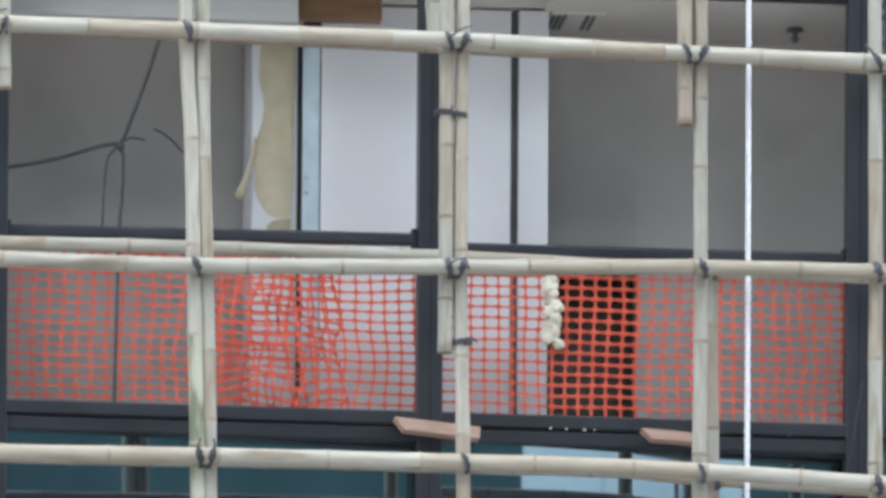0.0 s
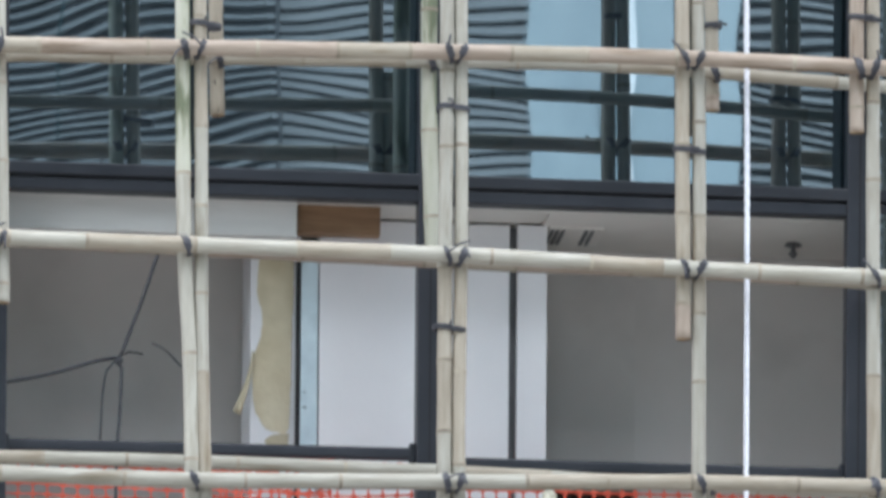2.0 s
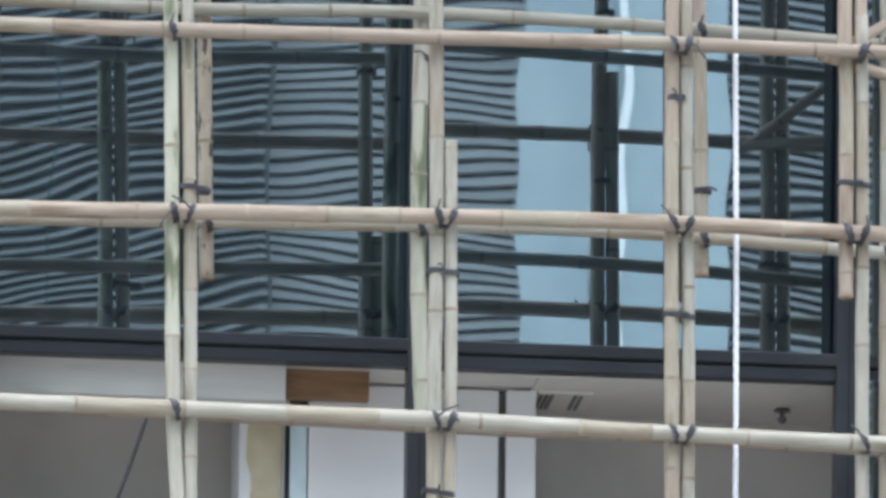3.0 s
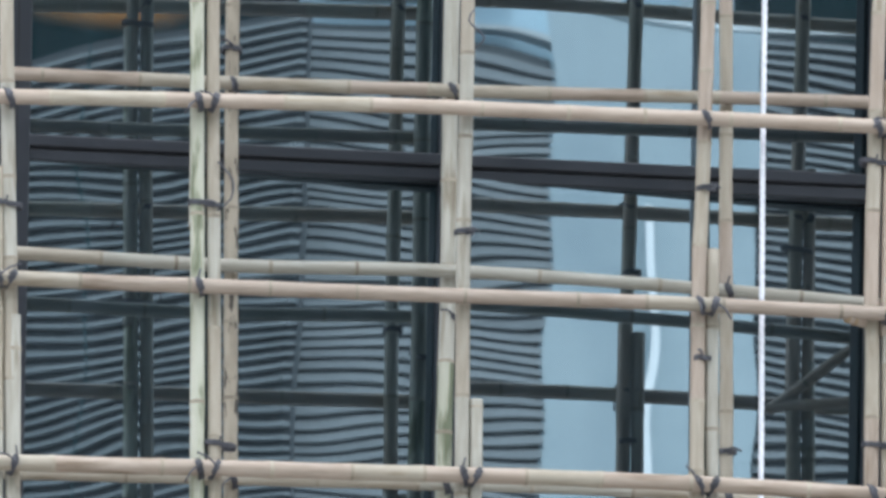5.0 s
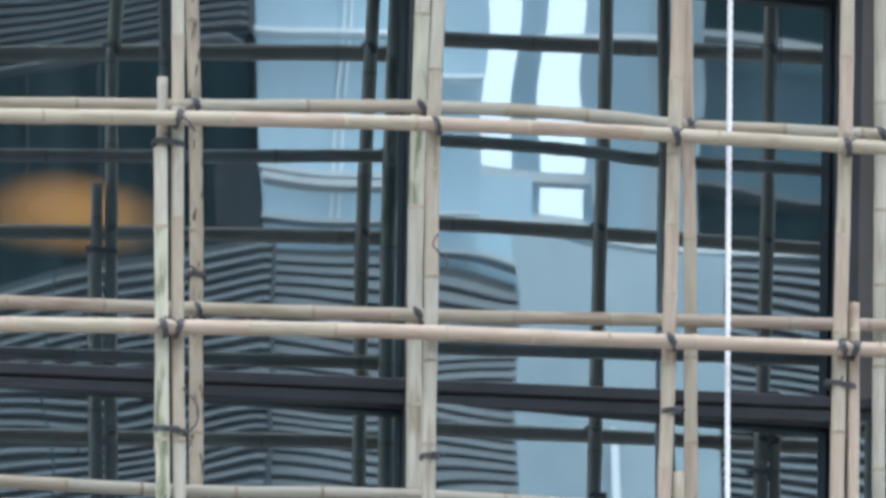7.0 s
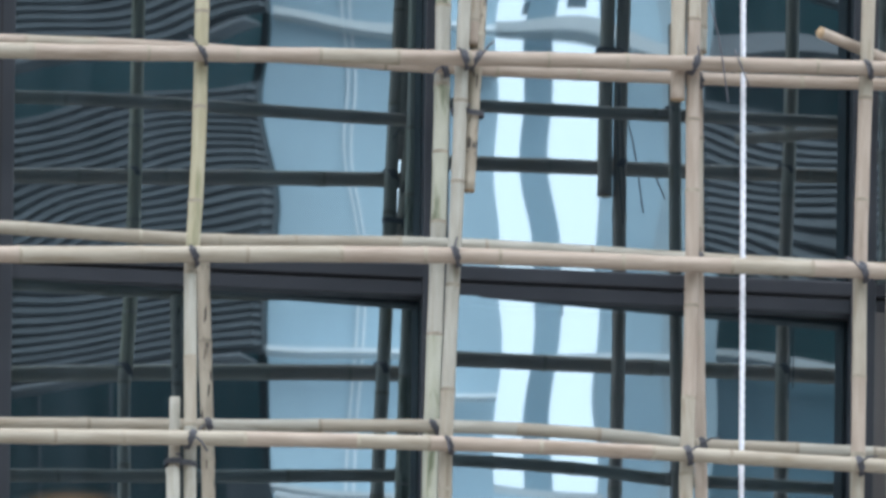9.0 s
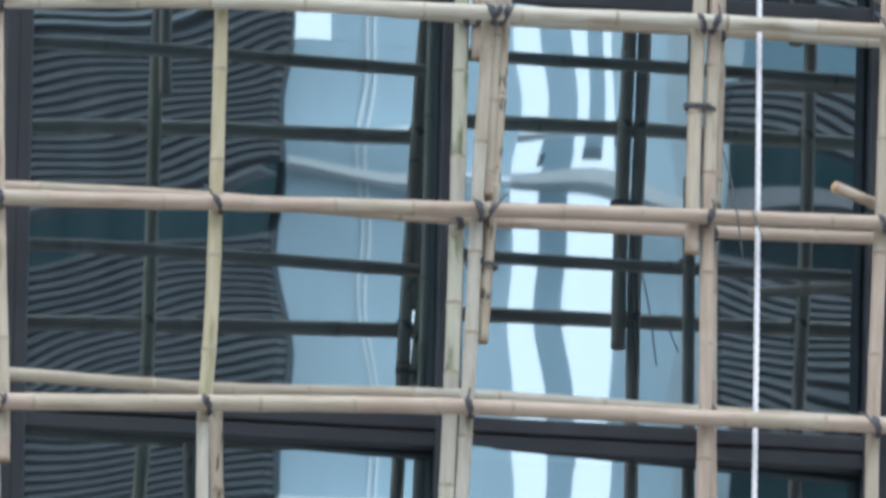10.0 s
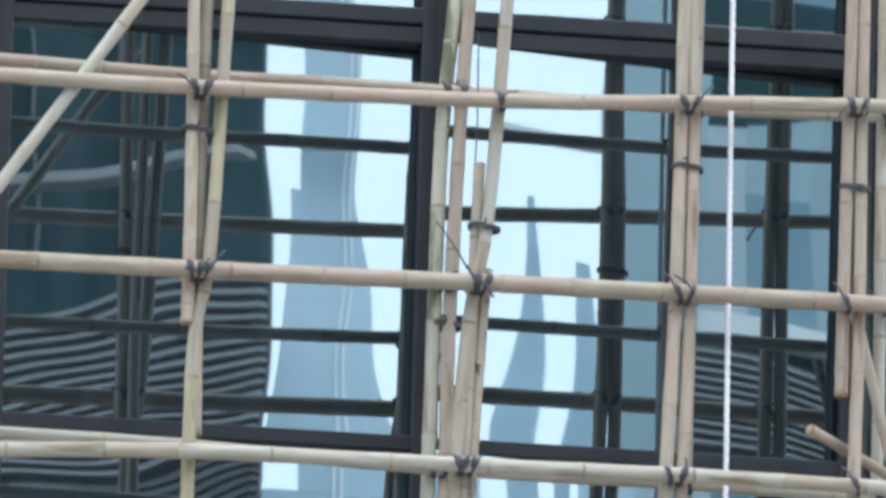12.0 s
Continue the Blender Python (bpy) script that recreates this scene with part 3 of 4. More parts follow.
VARIANT = {BAMBOO.name: BAMBOO_DULL, BAMBOO_PINK.name: BAMBOO_DULL, BAMBOO_GREEN.name: BAMBOO, BAMBOO_SPOTTED.name: BAMBOO_SPOTTED, BAMBOO_YELLOW.name: BAMBOO_DULL}


def bamboo(path, r0, r1, mat, seed, label):
    """A bamboo pole: tapered, with a raised scarred ring at each node and the run between them slightly waisted."""
    r = random.Random(seed)
    pts = smooth_path([askew(p) for p in path], 0.05)
    # arc length
    s = [0.0]
    for a, b in zip(pts, pts[1:]):
        s.append(s[-1] + (b - a).length)
    total = s[-1]

    def at(d):
        d = min(max(d, 0), total)
        for k in range(len(s) - 1):
            if d <= s[k + 1]:
                t = (d - s[k]) / max(1e-9, s[k + 1] - s[k])
                return pts[k].lerp(pts[k + 1], t)
        return pts[-1]

    stops, nodes = [(0.0, 1.0)], []
    d = r.uniform(0.08, 0.3)
    while d < total - 0.04:
        nodes.append(d)
        d += r.uniform(0.34, 0.62)
    prev = 0.0
    for nd in nodes + [total]:
        span = nd - prev
        for f in (0.25, 0.5, 0.75):
            stops.append((prev + span * f, 0.965 if f == 0.5 else 0.98))
        if nd < total:
            for off, k in ((-0.020, 1.0), (-0.009, 1.035), (-0.004, 1.07), (0.003, 1.02), (0.007, 1.06), (0.014, 1.03), (0.026, 1.0)):
                stops.append((nd + off, k))
        prev = nd
    stops.append((total, 1.0))
    stops = sorted(x for x in stops if 0 <= x[0] <= total)
    wob = r.uniform(0, 50)
    path2, radii = [], []
    for d, k in stops:
        w = 0.006
        p = at(d) + Vector((w * noise.noise(Vector((d * 0.8, wob, 0))), w * noise.noise(Vector((d * 0.8, wob, 5))), w * noise.noise(Vector((d * 0.8, wob, 9)))))
        path2.append(p)
        radii.append((r0 + (r1 - r0) * d / total) * k)
    sides = 12
    v, f = tube(path2, radii, sides)
    idx, cane = [], 0
    for i in range(len(stops) - 1):
        mid = 0.5 * (stops[i][0] + stops[i + 1][0])
        scar = any(-0.006 < mid - nd < 0.012 for nd in nodes)
        if scar:
            cane = 3 if r.random() < 0.4 else 0
        idx += [1 if scar else cane] * sides
    idx += [2, 2]
    ob = mesh_object("bamboo_pole", v, f, [mat, SCAR, CUT_END, VARIANT[mat.name]], None, True, indices=idx)
    centre = sum(path2, Vector()) / len(path2)
    turn = Vector((0, 0, 1)).rotation_difference(path2[-1] - path2[0])  # the cane's length is its own z
    ob.data.transform(turn.to_matrix().to_4x4().inverted() @ Matrix.Translation(-centre))
    ob.matrix_basis = Matrix.Translation(centre) @ turn.to_matrix().to_4x4()
    return tagged(ob, label, "bamboo pole", "scaffold poles")


def across(pts, y, r, mat, seed, layer, label="pale level bamboo pole lashed across the scaffold uprights", left=-2.75, right=2.95):
    """A level pole through (x, z) points, going on beyond them to the pole's own ends."""
    p = [(x, y, z) for x, z in pts]
    (xa, za), (xb, zb) = pts[0], pts[1]
    if left < xa:
        p = [(left, y, za + (za - zb) / (xa - xb) * (left - xa))] + p
    (xa, za), (xb, zb) = pts[-2], pts[-1]
    if right > xb:
        p = p + [(right, y, zb + (zb - za) / (xb - xa) * (right - xb))]
    POLES[layer].append(("h", [(a, c) for a, _, c in p], r, y))
    return bamboo(p, r * 1.04, r * 0.96, mat, seed, label)


def upright(pts, y, r, mat, seed, layer, label="pale upright bamboo pole of the scaffold"):
    POLES[layer].append(("v", list(pts), r, y))
    return bamboo([(x, y, z) for x, z in pts], r * 1.06, r * 0.94, mat, seed, label)


# level poles of the outer row, bottom to top
OUTER = [
    [(-2.143, -0.477), (-1.150, -0.463), (0.122, -0.453), (1.288, -0.465), (2.200, -0.502)],
    [(-2.155, 0.490), (-1.201, 0.487), (0.061, 0.518), (1.284, 0.554), (2.198, 0.566)],
    [(-2.168, 1.668), (-1.059, 1.662), (0.053, 1.656), (1.169, 1.633), (2.197, 1.615)],
    [(-2.155, 2.635), (-1.266, 2.654), (0.072, 2.679), (1.190, 2.689), (2.222, 2.673)],
    [(-2.192, 3.572), (-1.272, 3.575), (0.041, 3.585), (1.218, 3.602), (1.977, 3.598)],
    [(-2.370, 4.484), (-1.267, 4.517), (0.022, 4.540), (1.211, 4.551), (2.028, 4.550)],
]
OUTER += [
    [(-2.132, 5.560), (-1.249, 5.588), (0.043, 5.612), (1.227, 5.609), (2.282, 5.588)],
    [(-2.149, 6.489), (-1.222, 6.531), (0.060, 6.583), (1.247, 6.587), (2.276, 6.595)],
    [(-2.257, 7.542), (-1.214, 7.569), (0.115, 7.608), (1.192, 7.631), (2.182, 7.649)],
    [(-2.332, 8.565), (-1.202, 8.620), (0.161, 8.636), (1.214, 8.650), (2.121, 8.652)],
    [(-2.225, 9.563), (-1.146, 9.575), (0.221, 9.596), (1.278, 9.606), (2.246, 9.609)],
    [(-2.231, 10.532), (-1.090, 10.533), (0.309, 10.565), (1.254, 10.613), (2.253, 10.663)],
    [(-2.2, 11.58), (-1.1, 11.60), (0.3, 11.62), (2.25, 11.66)],
]
for k, pts in enumerate(OUTER):
    across(pts, FRONT, (0.042, 0.040, 0.040, 0.041, 0.038, 0.038, 0.038, 0.042, 0.040, 0.040, 0.045, 0.040, 0.040)[k], (BAMBOO, BAMBOO, BAMBOO, BAMBOO_PINK, BAMBOO_PINK, BAMBOO_PINK, BAMBOO_PINK, BAMBOO_PINK, BAMBOO_PINK, BAMBOO, BAMBOO_PINK, BAMBOO_PINK, BAMBOO)[k], 100 + k, "front")

# level poles of the inner row
INNER = [
    [(-2.1, -0.36), (0.639, -0.341), (1.338, -0.370), (2.285, -0.404)],
    [(-2.101, 0.709), (-1.043, 0.720), (0.046, 0.706), (1.363, 0.682), (2.284, 0.672)],
    [(-2.133, 1.805), (-0.876, 1.782), (0.048, 1.770), (1.227, 1.755), (2.263, 1.730)],
    [(-2.100, 2.741), (0.283, 2.786), (1.240, 2.784), (2.307, 2.732)],
    [(-2.140, 3.857), (-1.017, 3.846), (0.025, 3.871), (1.239, 3.844), (1.975, 3.813)],
    [(-2.321, 4.775), (-1.082, 4.781), (0.019, 4.799), (1.364, 4.825), (2.110, 4.839)],
    [(-2.078, 5.793), (-1.105, 5.830), (0.041, 5.872), (0.893, 5.865), (1.319, 5.834), (1.746, 5.832)],
]
INNER += [
    [(-2.195, 6.810), (-1.147, 6.792), (0.016, 6.815), (1.3, 6.80), (2.2, 6.79)],
    [(-2.204, 7.780), (-1.210, 7.783), (0.072, 7.740), (1.214, 7.743), (2.268, 7.755)],
    [(-2.200, 8.850), (-1.141, 8.845), (0.1, 8.80), (1.2, 8.80), (2.2, 8.79)],
    [(-2.179, 9.755), (-1.116, 9.765), (0.3, 9.785), (2.3, 9.80)],
    [(-2.179, 10.825), (-1.116, 10.805), (-0.311, 10.807), (1.362, 10.797), (2.340, 10.816)],
    [(-2.2, 11.85), (0.3, 11.85), (2.25, 11.86)],
]
for k, pts in enumerate(INNER):
    across(pts, REAR, 0.034, (BAMBOO, BAMBOO_PINK)[k % 3 == 2], 200 + k, "rear", "slim level bamboo pole of the inner scaffold row")

# uprights of the outer row, standing just behind the level poles
UP = -0.922
upright([(-2.19, 3.4), (-2.171, 2.490), (-2.160, 1.90), (-2.156, 1.80)], UP, 0.036, BAMBOO, 301, "front", "upright bamboo pole whose split lower end hangs free")
upright([(-2.140, 1.36), (-2.178, 2.744), (-2.272, 5.274), (-2.30, 6.5)], UP, 0.037, BAMBOO, 303, "front")
upright([(-2.18, -2.4), (-2.221, 0.08), (-2.243, 1.49), (-2.250, 2.2), (-2.252, 2.741), (-2.288, 4.148)], UP, 0.036, BAMBOO, 304, "front")
upright([(-2.25, 6.2), (-2.262, 6.642), (-2.318, 7.8), (-2.345, 9.231), (-2.36, 11.9)], UP, 0.037, BAMBOO_PINK, 305, "front")
upright([(-1.14, -2.4), (-1.169, -0.656), (-1.192, 0.363), (-1.213, 1.125), (-1.250, 1.75), (-1.283, 3.5), (-1.304, 4.3), (-1.326, 5.323), (-1.33, 5.45)], UP, 0.038, BAMBOO_GREEN, 306, "front", "greenish mottled upright bamboo pole of the scaffold")
upright([(-1.08, -2.4), (-1.105, -0.654), (-1.129, 0.421), (-1.152, 1.127), (-1.168, 2.0), (-1.200, 3.5), (-1.240, 5.0), (-1.256, 6.441), (-1.253, 6.525)], UP, 0.035, BAMBOO, 307, "front")
upright([(-1.253, 6.527), (-1.225, 7.2), (-1.214, 8.1), (-1.205, 9.2), (-1.138, 9.7), (-1.083, 11.032), (-1.05, 12.0)], UP, 0.035, BAMBOO_YELLOW, 302, "front", "yellowish upright bamboo pole of the scaffold")
upright([(-1.305, 3.892), (-1.323, 5.813)], UP + 0.01, 0.030, BAMBOO, 308, "front", "short upright bamboo pole with a cut top")
upright([(-1.243, 9.310), (-1.247, 10.123), (-1.254, 11.021), (-1.26, 12)], UP, 0.033, BAMBOO_PINK, 309, "front", "upright bamboo pole whose lower end hangs free")
upright([(-1.180, 8.75), (-1.193, 9.6), (-1.190, 10.3), (-1.180, 11.1), (-1.17, 12)], UP + 0.06, 0.031, BAMBOO_PINK, 310, "front")
upright([(0.038, 0.105), (0.041, 0.543), (0.036, 1.876), (0.040, 2.6), (0.027, 3.637), (0.027, 4.568), (0.028, 5.394), (0.058, 6.65), (0.103, 8.0), (0.166, 9.3), (0.260, 10.0), (0.328, 11.126), (0.36, 12)], UP, 0.036, BAMBOO, 311, "front")
upright([(0.15, -2.4), (0.132, -0.617), (0.111, 0.545), (0.116, 1.879), (0.108, 2.6), (0.103, 3.080)], UP, 0.036, BAMBOO, 312, "front")
upright([(0.126, 6.95), (0.150, 7.5), (0.188, 8.125), (0.243, 9.391), (0.262, 9.7)], UP + 0.03, 0.034, BAMBOO_SPOTTED, 313, "front", "weathered spotted upright bamboo pole")
upright([(0.135, 7.7), (0.142, 7.831), (0.176, 8.957), (0.213, 10.255)], UP + 0.012, 0.031, BAMBOO_PINK, 314, "front", "slim upright bamboo pole with a cut top")
upright([(1.213, 1.290), (1.210, 1.916), (1.199, 3.682), (1.208, 4.2), (1.225, 5.456), (1.245, 6.5), (1.254, 8.1), (1.287, 9.456), (1.292, 10.5), (1.269, 11.189), (1.26, 12)], UP, 0.036, BAMBOO_PINK, 315, "front")
upright([(1.28, -2.4), (1.289, -0.582), (1.293, 0.668), (1.290, 2.0), (1.272, 3.2), (1.267, 3.9)], UP + 0.004, 0.036, BAMBOO, 316, "front")
upright([(1.172, 7.463), (1.174, 8.1), (1.213, 9.452), (1.224, 10.517), (1.229, 11.186), (1.24, 12)], UP, 0.036, BAMBOO_PINK, 317, "front")
upright([(2.17, -2.4), (2.160, -0.555), (2.156, 1.5), (2.148, 3.0), (2.140, 3.8)], UP, 0.036, BAMBOO, 318, "front")
upright([(2.070, 2.362), (2.068, 3.3), (2.057, 3.9), (2.085, 5.6), (2.100, 6.8), (2.128, 8.1), (2.146, 9.5), (2.143, 11.247), (2.14, 12)], UP, 0.036, BAMBOO_PINK, 319, "front")
upright([(2.135, 3.5), (2.134, 4.804)], UP, 0.031, BAMBOO_PINK, 320, "front", "short upright bamboo pole with a cut top")
upright([(2.065, 9.138), (2.070, 10.2), (2.086, 11.243), (2.09, 12)], UP, 0.034, BAMBOO_PINK, 321, "front", "upright bamboo pole whose lower end hangs free")

# uprights of the inner row
UPR = -0.305
upright([(-1.030, 2.487), (-1.057, 3.754), (-1.090, 5.506), (-1.125, 6.5), (-1.13, 6.75)], UPR, 0.036, BAMBOO_SPOTTED, 331, "rear", "weathered spotted upright bamboo pole of the inner row")
upright([(0.046, 1.80), (0.020, 2.642), (0.022, 4.0), (0.018, 5.5), (0.046, 6.9), (0.062, 8.2), (0.068, 9.5), (0.085, 10.6), (0.132, 11.323), (0.15, 12)], UPR, 0.040, BAMBOO_GREEN, 333, "rear", "thick greenish upright bamboo pole of the inner row")
upright([(0.147, 8.598), (0.143, 9.5), (0.175, 10.653), (0.204, 11.328), (0.22, 12)], UPR - 0.02, 0.036, BAMBOO_PINK, 334, "rear")
upright([(1.45, -2.4), (1.438, -0.447), (1.423, 0.72)], UPR, 0.034, BAMBOO, 335, "rear")
upright([(1.435, 2.594), (1.410, 4.0), (1.396, 5.0), (1.350, 7.167), (1.34, 8.2)], UPR, 0.034, BAMBOO_PINK, 336, "rear")
upright([(1.36, 7.9), (1.37, 10.0), (1.38, 12)], UPR, 0.033, BAMBOO, 337, "rear")
upright([(2.36, -2.4), (2.35, 4.0), (2.33, 12)], UPR, 0.034, BAMBOO, 338, "rear")
upright([(-2.36, -2.4), (-2.38, 4.0), (-2.40, 12)], UPR, 0.034, BAMBOO, 339, "rear")

# braces and short ends
bamboo([(-1.20, -0.99, 11.48), (-1.527, -0.97, 10.994), (-2.207, -0.94, 9.977), (-2.6, -0.93, 9.39)], 0.036, 0.034, BAMBOO, 351, "slanting bamboo brace tied across the scaffold")
for k, (a, b) in enumerate((((1.878, -1.0, 7.82), (2.75, -0.30, 7.74)), ((1.90, -1.0, 8.93), (2.75, -0.30, 8.74)), ((1.93, -1.0, 3.57), (2.80, -0.30, 3.55)), ((1.96, -0.99, 3.56), (2.52, -0.36, 4.02)))):
    bamboo([a, [(p + q) / 2 for p, q in zip(a, b)], b], 0.030, 0.027, BAMBOO_PINK, 360 + k, "sawn bamboo strut running back between the scaffold rows")
bamboo([(2.19, -0.445, 9.74), (2.36, -0.445, 9.09), (2.60, -0.445, 8.18)], 0.030, 0.028, BAMBOO_PINK, 366, "slanting bamboo brace of the inner scaffold row")

# ---- lashings of black nylon strip ----
def strand_mesh(name, path, rad, sides=5):
    v, f = tube(path, [rad] * len(path), sides)
    me = bpy.data.meshes.new(name)
    me.from_pydata(v, [], f)
    me.materials.append(NYLON)
    me.polygons.foreach_set("use_smooth", [True] * len(me.polygons))
    me.update()
    return me


def lash_mesh(seed):
    """One strip wound slantwise round a crossing, three or four turns, its end left sticking out."""
    r = random.Random(seed)
    tilt = r.uniform(24, 42)
    d = Vector((math.sin(radians(tilt)), 0, math.cos(radians(tilt))))
    side = Vector((d.z, 0, -d.x))
    turns = r.choice((3, 4, 4))
    path = []
    for k in range(turns * 18 + 1):
        a = 2 * math.pi * k / 18
        o = (k / (turns * 18) - 0.5) * 0.0080 * turns
        path.append(d * 0.047 * math.sin(a) + side * o + Vector((0, 0.036 - 0.082 * math.cos(a), 0)))
    L = r.uniform(0.02, 0.13)
    a = r.uniform(0.2, 2.9)
    end = path[-1] + Vector((math.cos(a) * L, -0.01 - 0.2 * L, math.sin(a) * L * r.choice((1, 1, -0.8))))
    path += [path[-1].lerp(end, 0.5) + Vector((0, -0.008, 0.012)), end]
    return strand_mesh("lashing", path, 0.0056)


LASH = [lash_mesh(40 + k) for k in range(10)]


def height_at(pts, x, along):
    pts = sorted(pts, key=lambda p: p[along])
    for a, b in zip(pts, pts[1:]):
        if a[along] <= x <= b[along]:
            return a[1 - along] + (b[1 - along] - a[1 - along]) * (x - a[along]) / (b[along] - a[along])
    return None


rl = random.Random(21)
for layer in ("front", "rear"):
    levels = [p for p in POLES[layer] if p[0] == "h"]
    ups = [p for p in POLES[layer] if p[0] == "v"]
    for _, hp, hr, hy in levels:
        at_level = sorted(q for q in (height_at(p[1], hp[1][1], 1) for p in ups) if q is not None)
        for _, vp, vr, vy in ups:
            zmid = sum(p[1] for p in hp) / len(hp)
            x = height_at(vp, zmid, 1)
            if x is None:
                continue
            z = height_at(hp, x, 0)
            if z is None or rl.random() < 0.12:
                continue
            ob = new("lashing", LASH[rl.randrange(10)])
            ob.location = askew((x, hy, z))
            k = (hr + 0.004) / 0.044
            paired = any(0.01 < x - q < 0.16 for q in at_level)  # the two strips of a pair of uprights meet in a V
            ob.scale = (1 if paired else -1, k, k)
            tagged(ob, "black nylon strip lashed round two crossing bamboo poles", "lashing", "scaffold lashings")


def bundle_mesh(seed, half):
    """Strip wound level round uprights that stand side by side, with a loose end."""
    r = random.Random(seed)
    path = []
    for k in range(3 * 24 + 1):
        a = 2 * math.pi * k / 24 - math.pi / 2
        c, s = math.cos(a), math.sin(a)
        path.append(Vector((half * (abs(c) ** 0.6) * (1 if c > 0 else -1), 0.043 * (abs(s) ** 0.8) * (1 if s > 0 else -1), (k / 72 - 0.5) * 0.024 + 0.006 * math.sin(a + seed))))
    end = path[-1] + Vector((r.uniform(-0.08, 0.08), -0.03, r.uniform(-0.05, 0.06)))
    path += [path[-1].lerp(end, 0.5) + Vector((0, -0.01, 0.01)), end]
    return strand_mesh("bundle_tie", path, 0.0062)


BUNDLE = [bundle_mesh(60 + k, 0.078) for k in range(4)]
SINGLE = [bundle_mesh(70 + k, 0.045) for k in range(3)]
for k, (x, y, z, wide) in enumerate(BUNDLE_TIES):
    ob = new("bundle_tie", (BUNDLE if wide else SINGLE)[k % 3])
    ob.location = askew((x, y, z))
    tagged(ob, "black nylon strip wound round upright bamboo poles", "lashing", "scaffold bundle ties")

# white rope hanging past the scaffold
rope = empty("rope", askew((1.53, -0.86, -2.4)))
tagged(rope, "taut white twisted nylon rope hanging down the scaffold", "rope")
LINE = smooth_path([(0.0, 0, 0), (0.005, 0, 4.3), (-0.015, 0, 6.8), (-0.02, 0, 9.6), (-0.045, 0, 13.0), (-0.05, 0, 14.5)], 0.025)
for s in range(3):
    v, f = tube([p + Vector((0.0065 * math.cos(k * 1.1 + s * 2.094), 0.0065 * math.sin(k * 1.1 + s * 2.094), 0)) for k, p in enumerate(LINE)], [0.0082] * len(LINE), 6)
    mesh_object("strand", v, f, ROPE, rope, True)

# long loose tails of strip and thin wires
for pts, rad, mat, label in (
    ([(1.30, -1.04, 7.98), (1.36, -1.05, 7.75), (1.41, -1.05, 7.42)], 0.004, NYLON, "thin loose nylon tail hanging from a lashing"),
    ([(1.44, -1.04, 7.70), (1.47, -1.05, 7.62), (1.52, -1.05, 7.50)], 0.004, NYLON, "thin loose nylon tail hanging from a lashing"),
    ([(-1.20, -0.955, 4.22), (-1.13, -0.99, 4.12), (-1.14, -1.0, 4.02), (-1.20, -0.96, 3.97)], 0.005, NYLON, "loose nylon loop beside the uprights"),
    ([(2.20, -0.12, 0.20), (2.17, -0.13, 0.0), (2.13, -0.12, -0.22)], 0.004, CABLE, "thin dark wire hanging beside the mullion"),
    ([(0.05, -0.99, 5.05), (0.02, -1.03, 4.98), (0.10, -1.03, 4.90), (0.06, -0.98, 4.86)], 0.005, NYLON, "loose nylon loop round the uprights"),
    ([(0.06, -0.40, 10.10), (0.16, -0.43, 9.95), (0.22, -0.42, 9.85)], 0.005, NYLON, "loose nylon end sticking out of a lashing"),
    ([(1.215, -0.872, 8.15), (1.235, -0.85, 7.80), (1.262, -0.86, 7.36)], 0.004, NYLON, "thin loose nylon tail hanging behind the uprights"),
    ([(1.225, -0.872, 8.10), (1.215, -0.85, 7.70), (1.250, -0.86, 7.30)], 0.004, NYLON, "thin loose nylon tail hanging behind the uprights"),
    ([(2.100, -0.872, 7.00), (2.112, -0.85, 6.70), (2.104, -0.86, 6.42)], 0.004, NYLON, "thin loose nylon tail hanging behind the uprights"),
    ([(2.110, -0.872, 6.95), (2.128, -0.85, 6.75), (2.130, -0.86, 6.48)], 0.004, NYLON, "thin loose nylon tail hanging behind the uprights"),
    ([(-1.185, -0.825, 11.9), (-1.178, -0.822, 11.0), (-1.186, -0.825, 10.05)], 0.005, CABLE, "long thin dark cable hanging behind the uprights"),
    ([(-1.098, -0.88, 11.8), (-1.112, -0.875, 10.9), (-1.135, -0.878, 10.0)], 0.005, CABLE, "long thin dark cable hanging behind the uprights"),
    ([(0.24, -0.45, 11.1), (0.245, -0.45, 10.6), (0.235, -0.45, 10.3)], 0.004, CABLE, "thin dark wire hanging among the uprights"),
):
    pts = [Vector(askew(p)) if p[1] < -0.2 else Vector(p) for p in pts]
    c = pts[0]
    ob = wire("loose_tie", [p - c for p in pts], rad, mat, None, 5, 0.04)
    ob.location = c
    tagged(ob, label, "tie")

# ---- across the street: the buildings that the glass mirrors ----
STREET = 120.0


def across_street(x, z, back=0.0):
    """The place across the street, by so much set back, that a point of the facade mirrors towards the camera's stand."""
    near = math.atan2(x - EYE[0], -EYE[1])
    far = near + 2 * yaw_of(x)
    run = (STREET + back) / math.cos(far)
    rise = (z - EYE[2]) / math.hypot(x - EYE[0], EYE[1])
    return x + run * math.sin(far), z + run * rise


